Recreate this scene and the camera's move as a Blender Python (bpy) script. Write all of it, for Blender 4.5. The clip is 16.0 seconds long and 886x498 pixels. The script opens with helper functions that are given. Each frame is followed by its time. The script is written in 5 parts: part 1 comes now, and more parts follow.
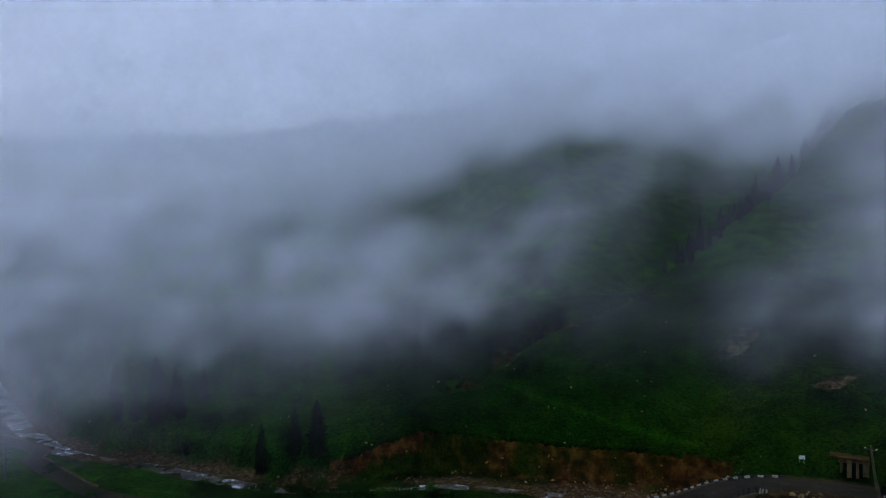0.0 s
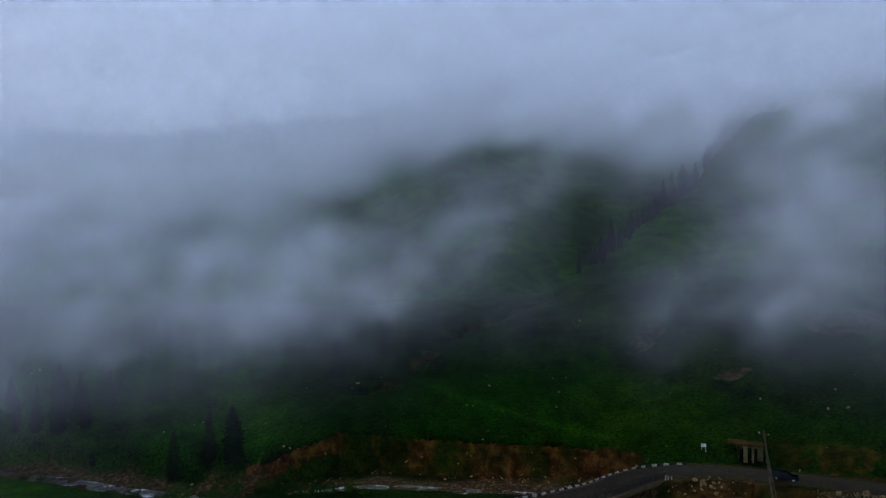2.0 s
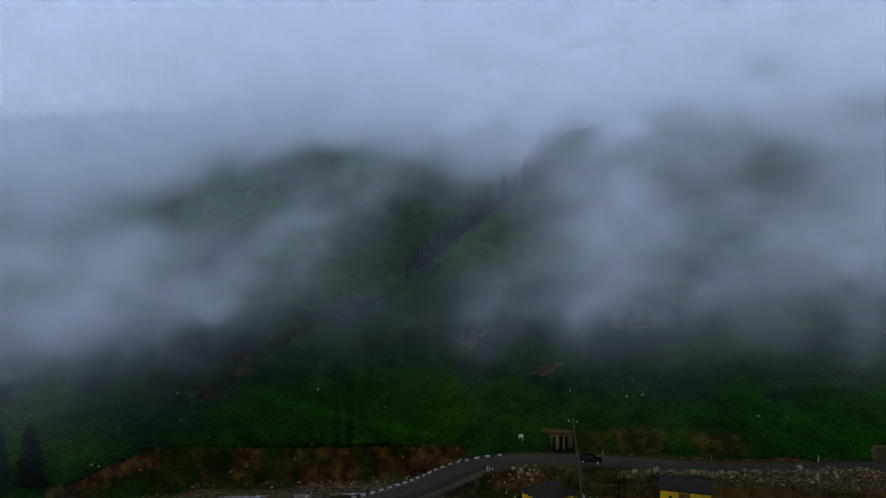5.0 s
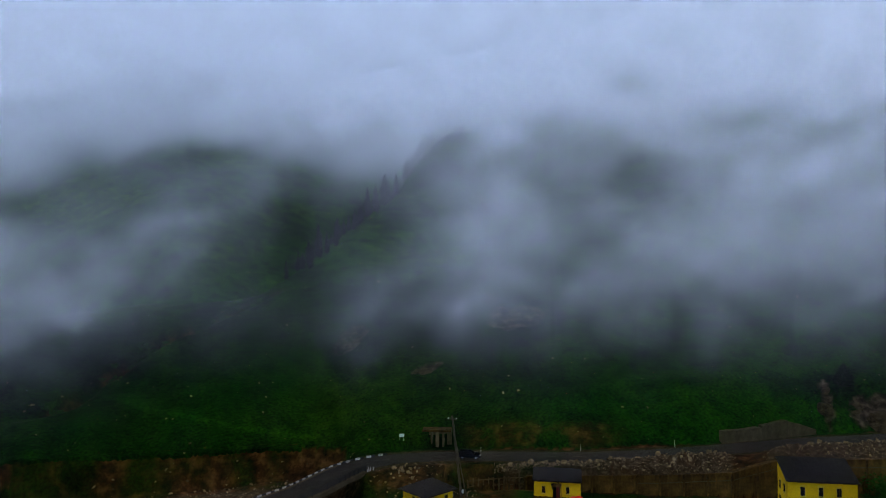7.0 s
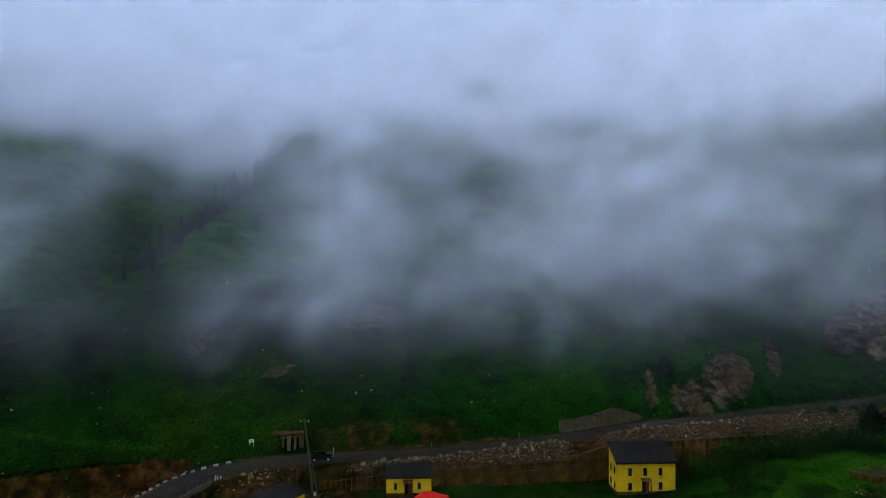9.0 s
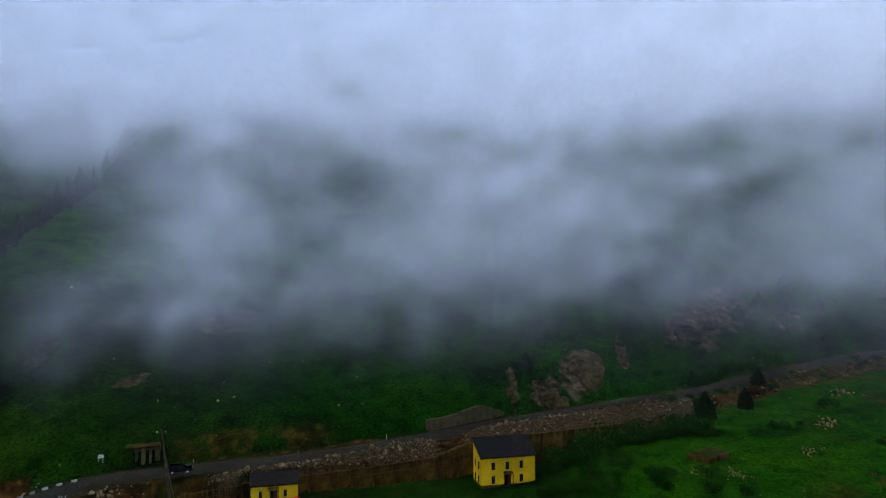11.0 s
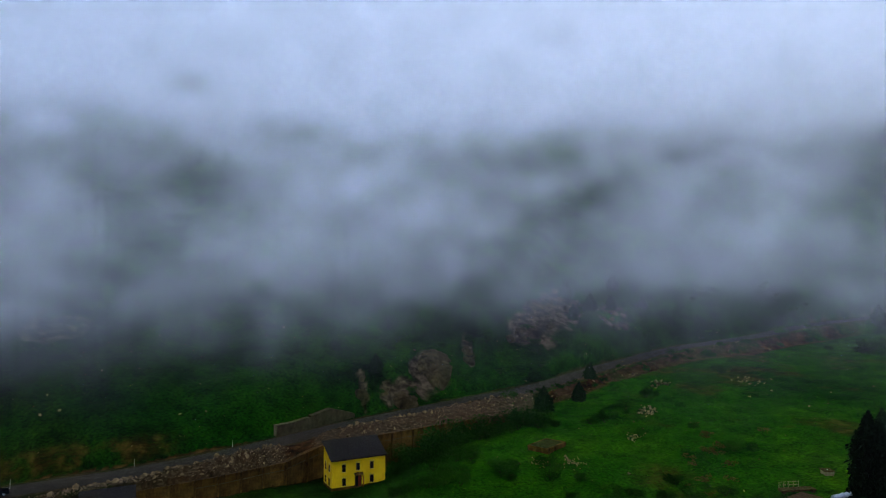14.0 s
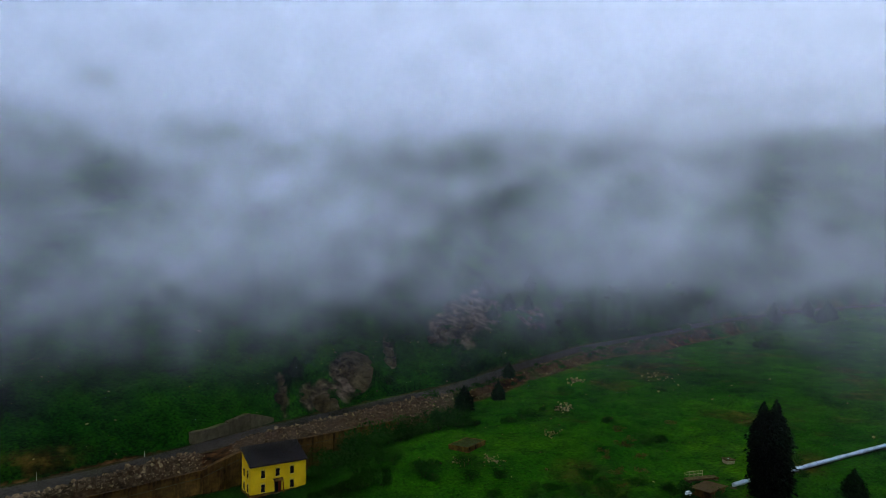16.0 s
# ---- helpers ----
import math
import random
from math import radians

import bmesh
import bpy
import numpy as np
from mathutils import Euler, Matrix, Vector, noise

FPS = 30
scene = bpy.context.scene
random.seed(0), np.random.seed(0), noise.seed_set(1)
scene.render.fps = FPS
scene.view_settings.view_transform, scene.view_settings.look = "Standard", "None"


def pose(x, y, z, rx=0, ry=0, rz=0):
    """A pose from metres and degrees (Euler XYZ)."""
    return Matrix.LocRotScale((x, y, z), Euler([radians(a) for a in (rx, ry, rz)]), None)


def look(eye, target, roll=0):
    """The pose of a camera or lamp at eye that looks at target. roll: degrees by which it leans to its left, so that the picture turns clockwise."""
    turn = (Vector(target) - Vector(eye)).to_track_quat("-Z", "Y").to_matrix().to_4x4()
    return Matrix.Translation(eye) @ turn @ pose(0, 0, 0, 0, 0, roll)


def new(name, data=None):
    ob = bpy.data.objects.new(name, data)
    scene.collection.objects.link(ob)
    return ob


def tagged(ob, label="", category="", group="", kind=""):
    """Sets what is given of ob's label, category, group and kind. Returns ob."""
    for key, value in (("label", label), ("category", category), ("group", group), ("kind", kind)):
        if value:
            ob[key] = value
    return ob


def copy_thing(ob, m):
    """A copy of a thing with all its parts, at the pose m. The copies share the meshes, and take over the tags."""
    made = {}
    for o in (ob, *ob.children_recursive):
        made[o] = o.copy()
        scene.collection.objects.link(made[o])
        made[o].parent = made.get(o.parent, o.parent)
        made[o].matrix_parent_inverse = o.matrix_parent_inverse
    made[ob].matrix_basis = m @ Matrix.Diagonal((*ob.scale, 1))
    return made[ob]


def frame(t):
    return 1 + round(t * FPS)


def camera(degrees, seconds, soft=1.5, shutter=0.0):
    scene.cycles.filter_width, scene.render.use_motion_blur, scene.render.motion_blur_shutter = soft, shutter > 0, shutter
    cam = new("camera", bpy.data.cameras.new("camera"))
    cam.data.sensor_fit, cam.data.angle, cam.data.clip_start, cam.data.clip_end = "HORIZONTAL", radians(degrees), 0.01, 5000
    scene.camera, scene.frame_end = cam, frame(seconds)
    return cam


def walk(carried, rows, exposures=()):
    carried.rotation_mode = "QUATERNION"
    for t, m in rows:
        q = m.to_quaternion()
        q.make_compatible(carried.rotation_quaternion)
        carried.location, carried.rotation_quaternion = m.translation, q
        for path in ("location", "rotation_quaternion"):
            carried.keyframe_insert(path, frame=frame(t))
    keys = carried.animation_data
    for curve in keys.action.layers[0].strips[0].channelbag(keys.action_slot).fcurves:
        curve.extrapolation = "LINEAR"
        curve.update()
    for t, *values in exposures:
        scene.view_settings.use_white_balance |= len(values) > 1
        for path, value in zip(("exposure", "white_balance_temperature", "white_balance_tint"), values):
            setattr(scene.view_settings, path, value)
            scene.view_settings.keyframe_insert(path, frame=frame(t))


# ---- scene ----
cam = camera(65.5, 16.0, 1.15)
PATH = [
    (0.0, pose(1.58, 3.03, 45.06, 90.33, -0.09, 0.00)),
    (0.5, pose(1.69, 2.76, 44.83, 90.46, 0.06, -1.47)),
    (1.0, pose(1.78, 2.50, 44.59, 90.53, 0.09, -2.85)),
    (1.5, pose(1.87, 2.23, 44.34, 90.62, 0.09, -4.51)),
    (2.0, pose(1.92, 1.95, 44.11, 90.73, 0.10, -6.56)),
    (2.5, pose(1.93, 1.67, 43.88, 90.85, 0.08, -8.74)),
    (3.0, pose(1.90, 1.41, 43.69, 90.96, 0.12, -10.95)),
    (3.5, pose(1.83, 1.16, 43.56, 91.04, 0.16, -13.23)),
    (4.0, pose(1.72, 0.95, 43.50, 91.11, 0.12, -15.78)),
    (6.5, pose(0.97, -0.00, 43.54, 91.23, 0.04, -27.99)),
    (7.0, pose(0.81, -0.22, 43.59, 91.24, 0.07, -30.61)),
    (7.5, pose(0.65, -0.46, 43.65, 91.23, 0.06, -33.33)),
    (8.0, pose(0.48, -0.72, 43.72, 91.22, 0.09, -36.36)),
    (8.5, pose(0.30, -0.96, 43.79, 91.21, 0.06, -39.45)),
    (9.0, pose(0.11, -1.18, 43.85, 91.20, 0.05, -42.73)),
    (9.5, pose(-0.09, -1.34, 43.89, 91.20, 0.03, -45.43)),
    (10.0, pose(-0.31, -1.42, 43.91, 91.23, 0.05, -48.33)),
    (12.5, pose(-1.55, -1.47, 43.91, 91.44, 0.11, -60.84)),
    (13.0, pose(-1.81, -1.45, 43.92, 91.43, -0.01, -62.87)),
    (13.5, pose(-2.06, -1.43, 43.95, 91.43, -0.03, -64.60)),
    (14.0, pose(-2.31, -1.41, 44.00, 91.47, -0.00, -66.39)),
    (14.5, pose(-2.55, -1.40, 44.06, 91.49, 0.05, -68.04)),
    (15.0, pose(-2.76, -1.40, 44.14, 91.53, 0.11, -69.77)),
    (15.5, pose(-2.96, -1.39, 44.22, 91.53, 0.09, -71.31)),
    (16.0, pose(-3.14, -1.39, 44.30, 91.50, 0.15, -73.02)),
]
walk(cam, PATH, [(0, -0.28), (4, -0.2), (7, -0.03), (9, 0.06), (12.5, 0.11), (16, 0.09)])

# ---------------------------------------------------------------- light
scene.cycles.transparent_max_bounces = 32
world = bpy.data.worlds.new("overcast")
scene.world = world
world.use_nodes = True
nt = world.node_tree
nt.nodes.clear()
w_out = nt.nodes.new("ShaderNodeOutputWorld")
w_add = nt.nodes.new("ShaderNodeAddShader")
w_sky = nt.nodes.new("ShaderNodeTexSky")
w_sky.sky_type = "NISHITA"
w_sky.sun_disc = False
SUN_EL, SUN_AZ = 42, -38          # degrees; azimuth clockwise from +y
w_sky.sun_elevation, w_sky.sun_rotation = radians(SUN_EL), radians(SUN_AZ)
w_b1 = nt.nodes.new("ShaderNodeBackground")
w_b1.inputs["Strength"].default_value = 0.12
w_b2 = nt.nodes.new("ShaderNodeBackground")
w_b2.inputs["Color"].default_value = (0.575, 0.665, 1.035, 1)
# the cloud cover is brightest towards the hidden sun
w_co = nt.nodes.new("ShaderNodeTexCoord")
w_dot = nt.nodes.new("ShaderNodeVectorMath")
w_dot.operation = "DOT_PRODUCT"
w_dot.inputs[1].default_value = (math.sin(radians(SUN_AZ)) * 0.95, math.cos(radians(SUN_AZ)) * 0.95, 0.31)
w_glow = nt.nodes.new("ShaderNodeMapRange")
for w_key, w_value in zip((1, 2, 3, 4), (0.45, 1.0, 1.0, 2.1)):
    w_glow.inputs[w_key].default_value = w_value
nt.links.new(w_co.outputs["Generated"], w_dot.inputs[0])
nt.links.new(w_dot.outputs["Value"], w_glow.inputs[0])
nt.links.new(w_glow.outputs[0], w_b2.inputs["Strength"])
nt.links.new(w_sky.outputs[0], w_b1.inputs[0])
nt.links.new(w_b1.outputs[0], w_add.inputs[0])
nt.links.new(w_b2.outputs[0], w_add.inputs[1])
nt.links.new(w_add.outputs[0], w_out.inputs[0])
sun = new("sun", bpy.data.lights.new("sun", "SUN"))
sun.data.energy, sun.data.angle, sun.data.color = 0.65, radians(40), (1.0, 0.92, 0.78)
sa, se = radians(SUN_AZ), radians(SUN_EL)
sun.matrix_world = look((0, 0, 0), (-math.sin(sa) * math.cos(se), -math.cos(sa) * math.cos(se), -math.sin(se)))

# ---------------------------------------------------------------- plan of the valley
def lattice(ix, iy, seed):
    n = np.sin(ix * 127.1 + iy * 311.7 + seed * 74.7) * 43758.5453
    return n - np.floor(n)


def vnoise(x, y, seed=0):
    ix, iy = np.floor(x), np.floor(y)
    fx, fy = x - ix, y - iy
    fx, fy = fx * fx * (3 - 2 * fx), fy * fy * (3 - 2 * fy)
    a, b = lattice(ix, iy, seed), lattice(ix + 1, iy, seed)
    c, d = lattice(ix, iy + 1, seed), lattice(ix + 1, iy + 1, seed)
    return (a + (b - a) * fx) * (1 - fy) + (c + (d - c) * fx) * fy - 0.5


def fbm(x, y, size, octaves=4, seed=0):
    total, amp = 0, 1.0
    for k in range(octaves):
        total = total + amp * vnoise(x / size + 17.3 * k, y / size - 9.1 * k, seed + k)
        size, amp = size / 2, amp / 2
    return total


def step(lo, hi, v):
    t = np.clip((v - lo) / (hi - lo), 0, 1)
    return t * t * (3 - 2 * t)


def curve_of(points, spacing):
    """A smooth line through the plan points, evenly spaced."""
    p = np.array(points, float)
    p = np.vstack([2 * p[0] - p[1], p, 2 * p[-1] - p[-2]])
    out = []
    for i in range(1, len(p) - 2):
        n = max(2, int(np.linalg.norm(p[i + 1] - p[i]) / spacing))
        for t in np.linspace(0, 1, n, endpoint=False):
            a, b, c, d = p[i - 1], p[i], p[i + 1], p[i + 2]
            out.append(0.5 * (2 * b + (c - a) * t + (2 * a - 5 * b + 4 * c - d) * t * t + (3 * b - 3 * c + d - a) * t ** 3))
    out.append(p[-2])
    return np.array(out)


# the road: azimuth in degrees clockwise from +y, distance from the origin, height
ROAD_AZ = [-45, -31.9, -29.7, -27.9, -24.4, -12, 0, 10, 18.8, 22.9, 26.1, 30.1, 36.3, 42, 48.5, 53.1, 59, 65.9, 69.1, 73.9, 78.6, 81.4, 85.5, 91.2, 96.2, 106, 125]
ROAD_R = [330, 198, 173, 158, 141, 121, 112, 114, 125, 137, 142.5, 143, 142.5, 143, 148, 155, 166, 180, 186.5, 198, 221, 239, 267, 294, 335, 420, 600]
ROAD_Z = [0, 0.5, 0.5, 0.5, 0.6, 1.2, 2, 2.5, 3, 3.2, 3.4, 3.9, 4.3, 4.6, 5, 5.3, 6, 7, 8, 9, 11, 12, 14, 17, 20.5, 24, 30]
ROAD = curve_of([(r * math.sin(radians(a)), r * math.cos(radians(a)), z) for a, r, z in zip(ROAD_AZ, ROAD_R, ROAD_Z)], 2.0)
RIVER = curve_of([(-330, 470), (-190, 290), (-140, 225), (-115.4, 194), (-104, 182), (-93.6, 172), (-84.8, 165.5), (-74, 160.5), (-64.3, 157), (-55.2, 152.6), (-48.3, 148.7), (-38, 144), (-28, 140.5), (-10, 141.5), (4, 143.5), (20, 139.5), (37, 134), (45, 126), (48, 118), (50, 105), (48, 70), (42, 40), (60, 0), (110, -70), (190, -170)], 2.0)
# foot of the slope: top of the eroded bank, further on the far side of the road
FOOT_AZ = [-180, -120, -60, -42, -33.5, -30, -24, -20, -13.9, -9, -7.8, -6, -1, 5.9, 10.5, 17, 20.7, 23]
FOOT_R = [300, 300, 430, 430, 320, 228, 180, 170, 153, 149.5, 150, 151.5, 155.5, 155, 153, 154, 153, 150]
FOOT_Z = [3, 3, 3, 3, 1.5, 1.0, 0.3, 0, 0, 0.3, 1, 3, 6.5, 4.6, 4.4, 4.1, 3.4, 3.4]
later = [i for i, a in enumerate(ROAD_AZ) if a > 26]
FOOT_AZ += [ROAD_AZ[i] for i in later] + [180]
FOOT_R += [ROAD_R[i] + 6.0 for i in later] + [300]
FOOT_Z += [ROAD_Z[i] + 0.2 for i in later] + [3]
# retaining wall below the road
WALL_AZ = [32, 36, 43.4, 48.5, 54, 56.5, 61.9, 69, 74]
WALL_R = [135.5, 136.5, 137.4, 138.6, 142, 145.5, 151, 161, 172]
WALL_Z = [1.0, 1.6, 2.3, 3.0, 4.0, 6.3, 6.7, 7.5, 8]
# elevation of the tree-lined spur and of the mountain behind, in degrees seen from the origin
CREST_AZ = [-180, -60, -40, 0, 10, 16, 18, 20.4, 24.3, 26.2, 29, 31, 36, 45, 55, 65, 80, 95, 110, 130, 180]
CREST_EL = [2, -2, -3, -2.5, -2.5, -2.2, -1.2, 0.8, 3.9, 5.5, 8.6, 10.0, 13, 16.5, 16.5, 15.5, 14.5, 14, 13, 8, 2]
MOUNT_AZ = [-180, -60, -40, -22, -8, 0, 5, 10, 15, 18, 22, 30, 45, 60, 80, 100, 130, 180]
MOUNT_EL = [6, 7, 8, 9, 10.5, 12, 13.5, 14.5, 14, 13.5, 13, 13, 14, 14.5, 15, 14, 8, 6]
SLOPE = 0.42


def near_line(x, y, line, reach=25.0):
    """Distance to a plan line and the index of its nearest point."""
    best, at = np.full(x.shape, 1e9), np.zeros(x.shape, int)
    for k in range(len(line)):
        m = (np.abs(x - line[k, 0]) < reach) & (np.abs(y - line[k, 1]) < reach)
        if m.any():
            d = np.hypot(x[m] - line[k, 0], y[m] - line[k, 1])
            better = d < best[m]
            keep = np.flatnonzero(m)[better]
            best[keep], at[keep] = d[better], k
    return best, at


def smooth_ground(x, y):
    """The large forms: the spur, the mountain behind it, floor and meadow, without the water's channel and the road."""
    az, r = np.degrees(np.arctan2(x, y)), np.hypot(x, y)
    rf, zf = np.interp(az, FOOT_AZ, FOOT_R), np.interp(az, FOOT_AZ, FOOT_Z)
    rf = rf + 1.6 * vnoise(az * 0.8, az * 0 + 3.0, 12) + 0.9 * vnoise(az * 2.6, az * 0 + 3.0, 13)
    te = np.tan(np.radians(np.interp(az, CREST_AZ, CREST_EL)))
    rc = (SLOPE * rf - (zf - 44)) / (SLOPE - te)
    d = r - rf
    up = zf + SLOPE * d + 1.6 * (1 - np.exp(-np.maximum(d, 0) / 5))
    down = zf + SLOPE * (rc - rf) - 0.35 * (r - rc)
    k = 6.0
    spur = -k * np.log(np.exp(-np.clip(up, -200, 400) / k) + np.exp(-np.clip(down, -200, 400) / k))
    tm = np.tan(np.radians(np.interp(az, MOUNT_AZ, MOUNT_EL)))
    rm = np.maximum(650, rc + 30)
    mount = 44 + tm * rm - 0.5 * np.abs(r - rm)
    hill = k * np.log(np.exp(np.clip(spur, -200, 400) / k) + np.exp(np.clip(mount, -200, 400) / k))
    hill = np.where(d < 25, spur, hill)
    hill = np.maximum(hill, np.where(r > rc, 8.0, -50))
    wr, wz = np.interp(az, WALL_AZ, WALL_R), np.interp(az, WALL_AZ, WALL_Z)
    zr, rr = np.interp(az, ROAD_AZ, ROAD_Z), np.interp(az, ROAD_AZ, ROAD_R)
    yard = np.where(az > 20, -0.3, 0.0) * np.ones_like(r)
    meadow = 4 + 0.06 * (r - 135) - 0.05 * np.maximum(0, 120 - r)
    m = step(60, 71, az + 0.12 * np.clip(150 - r, -30, 40)) * (1 - step(125, 170, az))
    floor_z = yard * (1 - m) + meadow * m
    # terrace between wall and road
    f = np.clip((r - wr) / np.maximum(rr - 4 - wr, 1), 0, 1)
    terrace = wz + (zr - wz) * f + np.sin(np.pi * f ** 1.2) * np.interp(az, [34, 37, 40, 44, 47, 52, 53.5, 55.5, 57.5, 66, 74], [0, 0.7, 1.2, 1.7, 2.3, 2.2, 0.5, 0.4, 1.2, 1.2, 0.4]) * (1 + 0.5 * vnoise(az * 1.3, az * 0 + 7.0, 91))
    w = ((az > 31) & (az < 74)).astype(float)
    walled = np.where(r > wr + 0.6, terrace, floor_z)
    soft = floor_z + (zr - floor_z) * step(rr - 16, rr - 5, r)
    near = np.where(w > 0, walled, soft)
    near = np.where(az < 22, np.where(r > rf - 30, 0.0, 0.0), near)
    return az, r, rf, zf, d, hill, near


GULLY_R, GULLY_AZ = [163, 171.6, 194, 207, 217, 228], [-2, 1.8, 7.2, 11.9, 15.6, 19.5]
TRACK_AZ, TRACK_R = [3, 5.5, 10, 14, 20, 23], [180, 173, 164.5, 159, 156, 154.5]


def gully_of(az, r):
    """The narrow scrub-lined gully that climbs across the slope."""
    g = az - np.interp(r, GULLY_R, GULLY_AZ) + 0.5 * vnoise(r / 6, r * 0 + 2.0, 33)
    return np.exp(-(g / 0.75) ** 2) * step(164, 172, r) * (1 - step(214, 226, r))


def ground_of(x, y, full=False):
    x, y = np.atleast_1d(np.asarray(x, float)), np.atleast_1d(np.asarray(y, float))
    az, r, rf, zf, d, hill, near = smooth_ground(x, y)
    inview = (az > -62) & (az < 130)
    # relief
    far = step(2, 25, d)
    hill = hill + far * (5.0 * fbm(x, y, 70, 3, 3) + 1.6 * fbm(x, y, 14, 3, 9)) * (1 + step(60, 250, d))
    hill = hill - 2.6 * gully_of(az, r) * step(4, 14, d)
    near = near + 0.5 * fbm(x, y, 16, 3, 5) + 0.2 * fbm(x, y, 4, 2, 6)
    dr, ir = near_line(x, y, RIVER)
    left = az < 23
    # eroded bank: from the water's edge to its top
    bank = np.clip((rf - r) / (3.2 + 2.0 * fbm(x, y, 9, 2, 21)), 0, 1)
    face = zf * (1 - bank) + (-2.4) * bank
    side = r > np.interp(az, *[np.array(v) for v in (RIVER_AZ, RIVER_R)])
    z = np.where(d > 0, hill, near)
    z = np.where(left & inview & (d <= 0) & side, face + 0.5 * fbm(x, y, 5, 3, 8), z)
    # channel
    bed = -3.0 + 0.7 * fbm(x, y, 4, 3, 31)
    z = np.minimum(z, np.where(dr < 25, bed + np.maximum(0, dr - 3.2) * 0.6 + np.where(side & left, 30.0, 0) * (dr > 7), 1e3))
    # road bench
    dd, ix = near_line(x, y, ROAD)
    heaped = (az > 35) & (az < 74) & (d < -4)
    flat = np.where(heaped, 1 - step(3.8, 5.2, dd), 1 - step(4.6, 8.0, dd)) * step(6.0, 9.5, dr)
    z = z * (1 - flat) + (ROAD[ix, 2] - 0.12) * flat
    scar = rock_scars(az, r)
    z = z + scar * (-0.8 + 2.2 * fbm(x, y, 7, 4, 72) + 1.2 * np.abs(vnoise(x / 2.2, y / 2.2, 73)))
    if not full:
        return z
    soil = np.where(left & inview & (d <= 0.3) & side & (az > -8.5), 1.0, 0.0)
    grow = step(-0.05, 0.22, fbm(x, y, 11, 3, 41))
    soil *= np.where(az < -1.0, np.where(d > -2.0, 1.0, 1 - 0.9 * step(-0.2, 0.1, fbm(x, y, 12, 3, 43))), 1 - 0.8 * grow)
    wr = np.interp(az, WALL_AZ, WALL_R)
    soil = np.maximum(soil, step(30, 36, az) * (1 - step(70, 76, az)) * ((r > wr - 0.5) & (d < 0)) * step(4.5, 6, dd) * (0.8 + 0.2 * step(-0.5, 0.0, fbm(x, y, 8, 2, 44))))
    cut = step(73, 76, az) * (1 - step(95, 99, az)) * step(-22, -18, r - np.interp(az, ROAD_AZ, ROAD_R)) * (dd > 5.5) * (d < 0)
    soil = np.maximum(soil, cut * step(-0.35, -0.05, fbm(x, y, 10, 3, 45)))
    soil = np.maximum(soil, step(31, 35, az) * (1 - step(42, 47, az)) * step(0, 1.5, d) * (1 - step(4, 8, d)) * 0.6 * step(0.0, 0.3, fbm(x, y, 6, 3, 46)))
    soil = np.maximum(soil, m_scar(x, y) * (d < -8))
    rock = rock_scars(az, r) * step(-0.42, -0.1, fbm(x, y, 9, 3, 71))
    # fresher meadow; on the slopes a lighter grass colour stands in for stronger light
    lush_lit = np.where(d < 0, step(58, 70, az), np.maximum(0.42 * step(34, 48, az), 0.95 * step(45, 110, d)))
    wet = (1 - step(4.0, 7.5, dr + 4 * fbm(x, y, 7, 2, 51))) * np.where(left & ~side, 1 - step(3.4, 4.2, dr), 1.0)
    gravel = np.maximum(wet, 0.7 * (1 - step(3.9, 5.4, dd + 1.5 * fbm(x, y, 6, 2, 52))) * step(5, 15, az))
    gully = gully_of(az, r)
    # western grass brightened in its colour too, to set off the dark spruces
    lush_lit = np.maximum(lush_lit, 0.55 * (1 - step(-9, -3, az)))
    # soil colour laid along the gully to darken it
    soil = np.maximum(soil, 0.7 * gully * step(-0.3, 0.2, fbm(x, y, 6, 3, 49)))
    track = np.exp(-((r - np.interp(az, TRACK_AZ, TRACK_R)) / 0.8) ** 2) * step(3, 6, az) * (1 - step(20, 22, az))
    lush_lit = np.maximum(lush_lit, 0.28 * track)
    gravel = np.maximum(gravel, 0.6 * cut * step(-0.3, 0.1, fbm(x, y, 5, 3, 48)))
    heap = (az > 36) & (az < 74) & ((az < 53.5) | (az > 56)) & (r > wr + 0.4) & (dd > 4.6) & (d < -4)
    gravel = np.maximum(gravel, 0.75 * heap)
    waste = step(24, 25.5, az) * (1 - step(35, 38, az)) * step(112, 118, r) * (dd > 4.5) * (d < -4)
    soil = np.maximum(soil, 0.75 * waste * step(-0.3, 0.15, fbm(x, y, 7, 3, 47)))
    return z, soil, gravel, rock, lush_lit


def m_scar(x, y):
    """Bare reddish soil patches in the meadow."""
    az, r = np.degrees(np.arctan2(x, y)), np.hypot(x, y)
    on = step(80, 86, az) * (1 - step(104, 109, az)) * step(120, 128, r) * (1 - step(250, 330, r))
    return on * 0.5 * step(0.12, 0.5, fbm(x, y, 15, 4, 61))


# bare rock in the slope: azimuth, distance, half width in degrees, half length in metres, slant
SCARS = [(65.4, 198, 1.9, 12, 0.03), (63.0, 187, 0.8, 6.5, 0.1), (61.9, 184, 0.7, 5, 0.0), (59.8, 183, 0.35, 8, -0.03), (68.6, 213, 0.5, 12, -0.03), (75.8, 252, 2.3, 22, 0.03), (73.2, 232, 1.4, 13, 0.05), (80.2, 266, 1.2, 12, 0.0),
         (29.4, 174, 1.2, 2.2, 0.25), (36.5, 201, 2.6, 8, 0.08), (23.3, 190, 1.3, 6, 0.1)]


